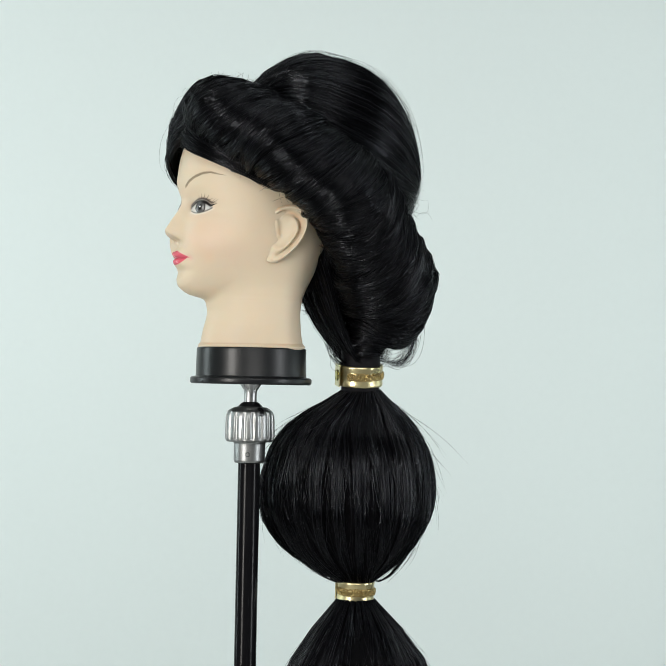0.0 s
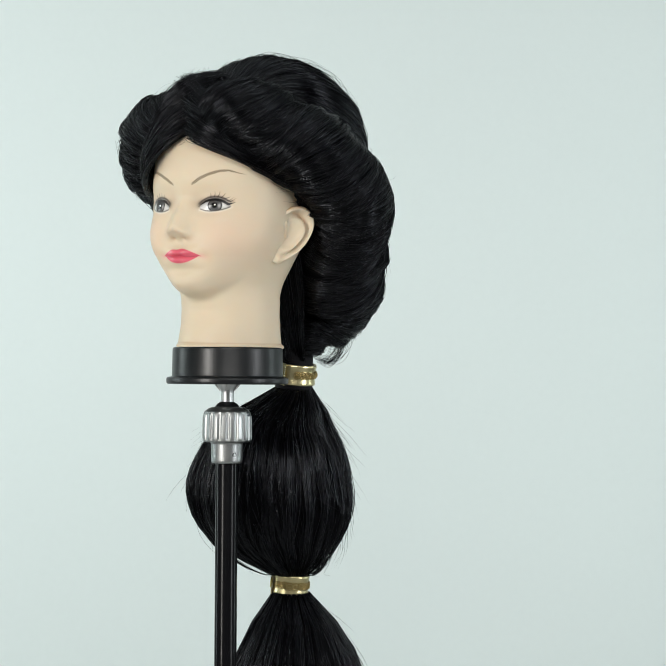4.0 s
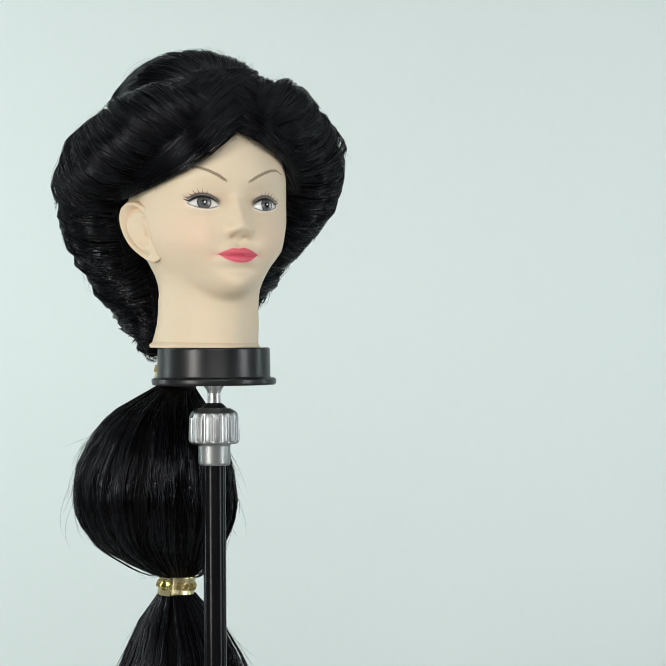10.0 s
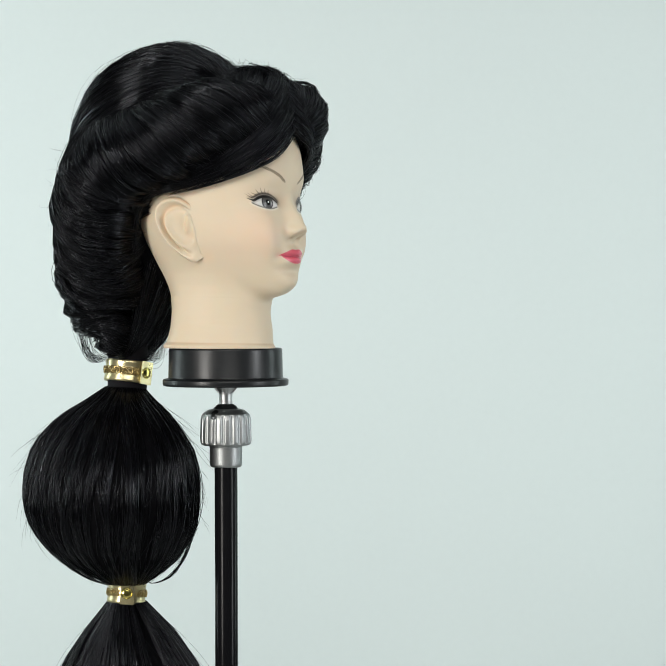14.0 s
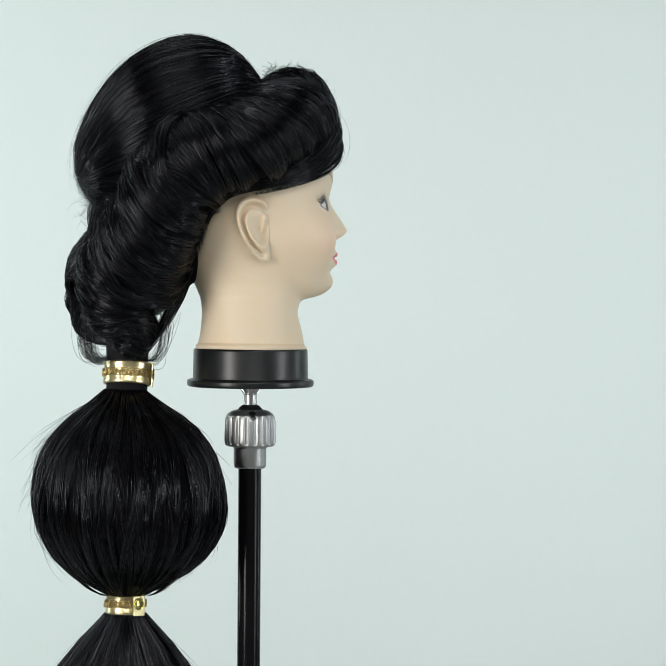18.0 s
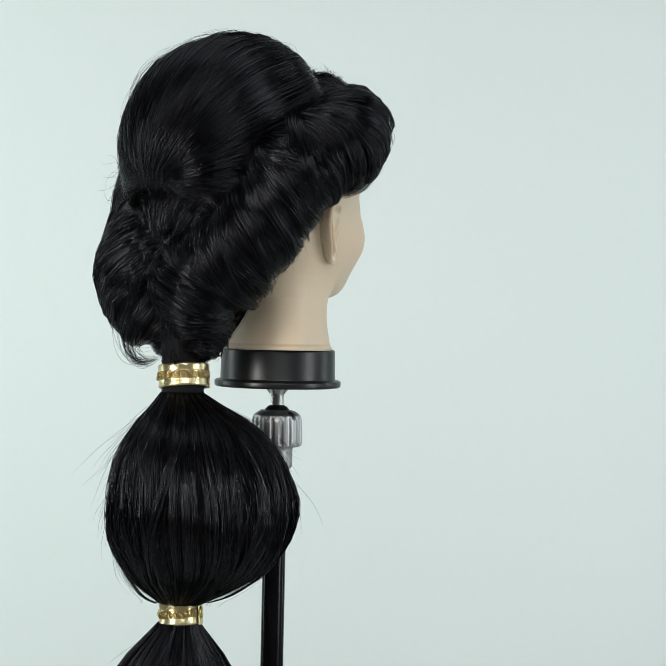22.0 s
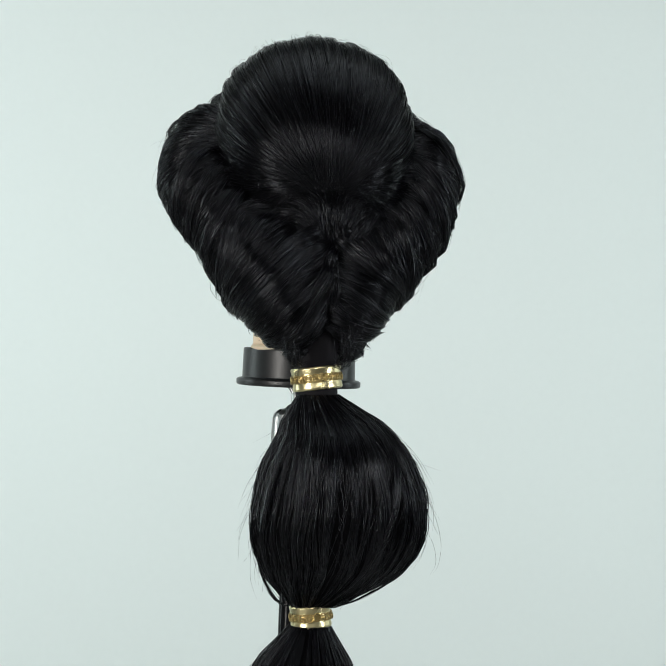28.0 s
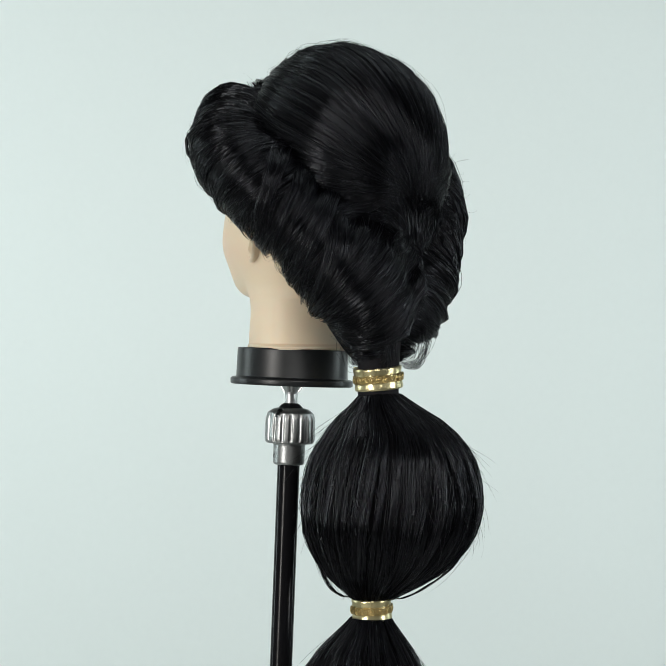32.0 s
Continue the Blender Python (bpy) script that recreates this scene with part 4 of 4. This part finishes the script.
def build_bubble(top, low, sag, seed, strands=4200, k=17):
    aa, ww = np.meshgrid(np.linspace(0, math.tau, 72, endpoint=False), np.linspace(0, 1, 60), indexing="ij")
    me = raw_mesh("bubble", bubble_point(top, low, sag, aa.T, ww.T, -0.0025 + 0.0015 * waves(aa.T / math.tau, seed, 6, 5, 5.01)).reshape(-1, 3), grid_quads(60, 72, True), UNDER)
    bub = attach("bubble", me, WIG, "puffed bubble of straight hair")
    # locks side by side, each at its own depth, with its own waves and drift
    n, count = strands, 92
    g = np.random.default_rng(seed)
    centre = (np.arange(count) + g.uniform(-0.4, 0.4, count)) * math.tau / count
    lock, q = rng.integers(0, count, n), rng.uniform(-1, 1, (n, 1))
    depth, swell, beat, phase = (v[lock][:, None] for v in (g.normal(0, 0.0030, count), g.uniform(0.0006, 0.0042, count), g.uniform(4, 12, count), g.uniform(0, 6.28, count)))
    drift, wide = (v[lock][:, None] for v in (g.normal(0, 0.11, count), g.uniform(0.030, 0.075, count)))
    free = rng.random((n, 1)) < 0.12
    w = np.linspace(0, 1, k)[None]
    env = np.sin(w * math.pi) ** 0.8
    lift = (depth + 0.0040 * (np.sqrt(1.02 - q ** 2) - 0.75) + swell * np.sin(beat * w + phase + 0.6 * q) + rng.normal(0, 0.0008, (n, 1)) + free * rng.gamma(2, 0.0009, (n, 1)) * np.sin(w * rng.uniform(6, 20, (n, 1)) + rng.uniform(0, 6, (n, 1)))) * env
    ang = centre[lock][:, None] + q * wide * (1 - 0.45 * w ** 2) + drift * np.sin(w * 2.6 + phase) + free * rng.normal(0, 0.12, (n, 1)) * np.sin(w * math.pi * rng.uniform(0.5, 1.6, (n, 1)))
    p = bubble_point(top, low, sag, ang, w, lift)
    attach("hair_layer", strand_mesh("hair_layer", p, rng.uniform(0.00024, 0.00046, n)), bub)
    # loops that bulge out over the lower cuff
    loops = []
    for turn in (0.4, 1.5, 2.3, 3.6, 4.4, 5.5):
        m, reach = 34, g.uniform(0.5, 1.0)
        ends = [bubble_point(top, low, sag, turn + d + rng.normal(0, 0.05, m), np.full(m, v), rng.normal(o * reach, 0.0012, m)) for d, v, o in ((0.0, 0.70, 0.001), (0.03, 0.84, 0.007), (0.08, 0.95, 0.016), (0.16, 0.995, 0.010), (0.22, 0.985, -0.004))]
        loops += [smooth_path(line, k) for line in np.stack(ends, 1)]
    attach("loose_loop", strand_mesh("loose_loop", loops, 0.0002), bub, "loose loops over the cuff")
    # flyaway fibres that stand off the bubble
    n = 520
    a = rng.uniform(0, math.tau, (n, 1))
    w0 = rng.beta(1.1, 1.6, (n, 1)) * 0.85
    w2 = np.clip(w0 + w * rng.uniform(0.10, 0.42, (n, 1)), 0, 1)
    off = rng.gamma(1.5, 0.0064, (n, 1)) * w ** rng.uniform(0.9, 2.0, (n, 1)) + 0.0012 * np.sin(w * rng.uniform(3, 9, (n, 1)) + rng.uniform(0, 6, (n, 1))) * w
    p = bubble_point(top, low, sag, a + rng.normal(0, 0.28, (n, 1)) * w + rng.normal(0, 0.10, (n, 1)) * w ** 2, w2, off)
    attach("fuzz", strand_mesh("fuzz", p, 0.00016), bub, "loose flyaway fibres")
    return bub


CUFF_1 = (TAIL_X, -0.137, CUFF_Z[0])
CUFF_2 = (TAIL_X + 0.002, -0.132, CUFF_Z[1])
build_crown()
for sd in (1, -1):
    build_roll(sd)
    build_fringe(sd)
build_back()


attach("teased_tuft", strand_mesh("teased_tuft", curly(460, (-0.004, -0.031, 0.279), (0.017, 0.012, 0.003), 0.018, 0.0042, (0, -0.5, 0.9), 81), 0.00016), WIG, "frizzy teased tuft")
# fine short hairs over the forehead, below the parting
fk = np.linspace(0, 1, 14)[None, :, None]
fn = 70
fg = np.random.default_rng(82)
f0 = xyz(fg.normal(0, 0.016, fn), 0.080 - 0.0 * np.arange(fn), 0.2215 - 0.0)
f0[:, 1] += np.abs(f0[:, 0]) * 0.12
f0[:, 2] -= np.abs(f0[:, 0]) * 0.35
fd = np.stack([fg.normal(0, 0.7, fn), np.full(fn, -0.12), -fg.uniform(0.2, 1.2, fn)], -1) * fg.uniform(0.004, 0.013, (fn, 1))
fc = np.stack([fg.normal(0, 0.004, fn), np.full(fn, -0.001), fg.normal(0, 0.003, fn)], -1)
attach("wisp", strand_mesh("wisp", f0[:, None] + fd[:, None] * fk + fc[:, None] * np.sin(fk * 3.1), 0.00011), WIG, "fine wisps over the forehead")
# hair swept back over the top of each ear, down to the hollow behind it
for sd in (1, -1):
    tg = np.random.default_rng(84 + sd)
    tn = 420
    up, away = tg.beta(1.0, 1.6, tn) * 0.030, tg.normal(0, 0.0016, tn)
    low = 0.006 if sd > 0 else 0.0
    # the strands come out from under the fringe, each at its own place
    root = tg.uniform(0, 1, tn)
    knots = ((0.071, 0.052, 0.174), (0.094, 0.020, 0.161), (0.0985, -0.010, 0.152), (0.0975, -0.038, 0.141), (0.088, -0.058, 0.116), (0.070, -0.068, 0.080))
    lines = np.stack([xyz(sd * (x + away + (0.22 if i > 1 else 0.06) * up - (0.010 * root if i == 1 else 0)), b - 0.35 * up * i / 5 - (0.022 * root if i == 0 else 0), c + low * (1 - i / 5) + up * (1 - 0.3 * i / 5) + tg.normal(0, 0.0012, tn)) for i, (x, b, c) in enumerate(knots)], 1)
    swept = np.stack([smooth_path(line, 13) for line in lines])
    curl_in = np.linspace(0, 1, 13)[None, :, None] ** 3 * tg.normal(0, 0.004, (tn, 1, 3))
    attach("swept_lock", strand_mesh("swept_lock", swept + curl_in, tg.uniform(0.00024, 0.00044, tn)), WIG, "hair swept back over the ear")
# the nape: hair drawn back from the neck into the tail
nn, nk = 950, 9
ng = np.random.default_rng(83)
nx, nq = ng.uniform(-1, 1, nn), ng.normal(0, 0.0022, (nn, 3))
knots = ((0.052, -0.064, 0.085, 0.010), (0.050, -0.079, 0.040, 0.012), (0.040, -0.094, 0.004, 0.010), (0.026, -0.119, -0.026, 0.004), (0.020, -0.134, -0.032, 0.002))
lines = np.stack([xyz(a * nx + 0.006, b - 0.030 * (1 - nx ** 2) * (i > 1) * 0.2 + nq[:, 1] * (1 - i / 5), c + d * nx ** 2 + nq[:, 2]) for i, (a, b, c, d) in enumerate(knots)], 1)
nape = np.stack([smooth_path(line, nk) for line in lines])
attach("nape_hair", strand_mesh("nape_hair", nape + ng.normal(0, 0.0008, (nn, 1, 3)), ng.uniform(0.00026, 0.00046, nn)), WIG, "hair drawn back from the nape")
# loops that hang loose below the rolls, by the tail
for lx, ls, count in ((0.046, -0.184, 60), (-0.020, -0.178, 50), (0.016, -0.092, 44)):
    lg = np.random.default_rng(int(900 + 1000 * lx))
    a = np.array((lx, -ls, 0.016)) + lg.normal(0, 0.006, (count, 3))
    b = np.array((lx * 0.98, -ls, -0.046)) + lg.normal(0, 0.007, (count, 3))
    c = np.array((lx * 0.45 + 0.005, -(ls * 0.35 + TAIL_S * 0.65), -0.026)) + lg.normal(0, 0.002, (count, 3))
    w = np.linspace(0, 1, 18)[None, :, None]
    attach("loose_loop", strand_mesh("loose_loop", (1 - w) ** 2 * a[:, None] + 2 * w * (1 - w) * b[:, None] + w ** 2 * c[:, None], 0.00018), WIG, "loose loop of hair")

wv, wq = lathe(soften([(0.0200, 0.022), (0.0235, 0.010), (0.0238, -0.004), (0.0225, -0.030), (0.0222, -0.066), (0.010, -0.068)], 0.004), 40)
attach("tail_wrap", raw_mesh("tail_wrap", wv + np.array((TAIL_X, 0.1345, 0)), wq, WRAP), WIG, "smooth black band binding the tail")
build_bubble((CUFF_1[0], CUFF_1[1], CUFF_Z[0] - 0.0195), (CUFF_2[0], CUFF_2[1], CUFF_Z[1] + 0.010), (-0.030, 0.003), 5)
build_bubble((CUFF_2[0], CUFF_2[1], CUFF_Z[1] - 0.010), (TAIL_X, -0.130, CUFF_Z[1] - 0.350), (0.014, 0.0), 6, 1900, 11)


# ---- gold cuffs ----
def ring_mesh(name, r, thick, mat, steps=20, sides=8):
    a, b = np.meshgrid(np.linspace(0, math.tau, steps, endpoint=False), np.linspace(0, math.tau, sides, endpoint=False), indexing="ij")
    v = np.stack([(r + thick * np.cos(b)) * np.cos(a), (r + thick * np.cos(b)) * np.sin(a), thick * np.sin(b)], -1).reshape(-1, 3)
    q = grid_quads(steps, sides, True)
    q = np.vstack([q, np.stack([(steps - 1) * sides + np.arange(sides), (steps - 1) * sides + (np.arange(sides) + 1) % sides, (np.arange(sides) + 1) % sides, np.arange(sides)], -1)])
    return raw_mesh(name, v, q, mat)


LOOP = ring_mesh("braid_loop", 0.0041, 0.00062, GOLD_THREAD, 18, 5)
LOOP_SMALL = ring_mesh("braid_loop", 0.0023, 0.00058, GOLD_THREAD, 14, 5)
KNOT = ring_mesh("braid_knot", 0.0008, 0.0007, GOLD_THREAD, 10, 5)


def build_cuff(place, radius, height, stud_turn, tilt, label):
    base = HEAD @ pose(place[0], -place[1], place[2], *tilt)
    c = thing("hair_cuff", label, "hair cuff", base, "gold cuffs round the ponytail")
    h = height / 2
    turned("band", [(radius - 0.0008, -h), (radius + 0.0006, -h), (radius + 0.0014, -h + 0.002), (radius + 0.0006, -h * 0.42), (radius + 0.0006, h * 0.42), (radius + 0.0014, h - 0.002),
                    (radius + 0.0006, h), (radius - 0.0008, h), (radius - 0.0008, -h)], GOLD, c, r=0.0008)
    # a braid of rosettes round the middle, with none under the overlapping end
    n = int(round(math.tau * radius / 0.0070))
    tilts = np.random.default_rng(33 + n)
    for i in range(n):
        turn = 360 * i / n
        if abs((turn - stud_turn - 8 + 180) % 360 - 180) < 30:
            continue
        at = pose(0, 0, 0, 0, 0, turn) @ pose(radius + 0.0012, 0, tilts.normal(0, 0.0003), 0, 90, 0)
        attach("braid_loop", LOOP, c, at=at @ pose(0, 0, 0.0002, *tilts.normal(0, 7, 2), 0))
        attach("braid_loop", LOOP_SMALL, c, at=at @ pose(0.0002, 0, 0.0006, *tilts.normal(0, 9, 2), 0))
        attach("braid_knot", KNOT, c, at=at @ pose(0, 0, 0.0008))
        half = pose(0, 0, 0, 0, 0, turn + 180 / n) @ pose(radius + 0.0014, 0, 0, 0, 90, 0)
        attach("braid_knot", KNOT, c, at=half @ pose(0.0026, 0, 0.0003))
        attach("braid_knot", KNOT, c, at=half @ pose(-0.0026, 0, 0.0003))
    # the overlapping end with its press stud
    v, q = [], []
    us, hs = np.linspace(-0.30, 0.34, 14), np.array((-1, 1)) * (h + 0.0006)
    for lift in (0.0012, 0.0026):
        for hh in hs:
            for u in us:
                v.append((radius + lift, (radius + lift) * math.tan(u), hh))
    v = np.array(v)
    m = 14
    for o, flip in ((0, True), (2 * m, False)):
        for i in range(m - 1):
            f = [o + i, o + i + 1, o + m + i + 1, o + m + i]
            q.append(f[::-1] if flip else f)
    for o in (0, m):
        for i in range(m - 1):
            q.append([o + i, o + i + 1, o + 2 * m + i + 1, o + 2 * m + i])
    for i in (0, m - 1):
        q.append([i, m + i, 3 * m + i, 2 * m + i])
    tab = attach("overlap_tab", raw_mesh("overlap_tab", v, np.array(q), GOLD, False), c, at=pose(0, 0, 0, 0, 0, stud_turn))
    turned("press_stud", [(0, 0.0012), (0.0034, 0.0010), (0.0053, 0.0002), (0.0056, 0.0008), (0.0062, 0.0008), (0.0067, -0.0002), (0.0067, -0.002), (0, -0.002)], STUD, tab, "domed brass press stud", r=0.0004, steps=32,
           at=pose(radius + 0.0030, 0, 0, 0, 90, 0))
    return c


CUFFS = [build_cuff((CUFF_1[0], CUFF_1[1] + 0.003, CUFF_1[2] - 0.0025), 0.0252, 0.0245, -96, (2, 7, 0), "wide gold foil cuff with braided trim and stud"),
         build_cuff(CUFF_2, 0.0205, 0.0240, -144, (0, 5, 0), "narrow gold foil cuff with braided trim and stud")]


def motions():
    """Everything on the turntable goes round with it."""
    for ob in (TURNTABLE, STAND_OB, HEAD_OB, WIG, *CUFFS):
        base = ob.matrix_basis.copy()
        walk(ob, [(t, turn_at(t) @ base) for t in range(33)])


motions()
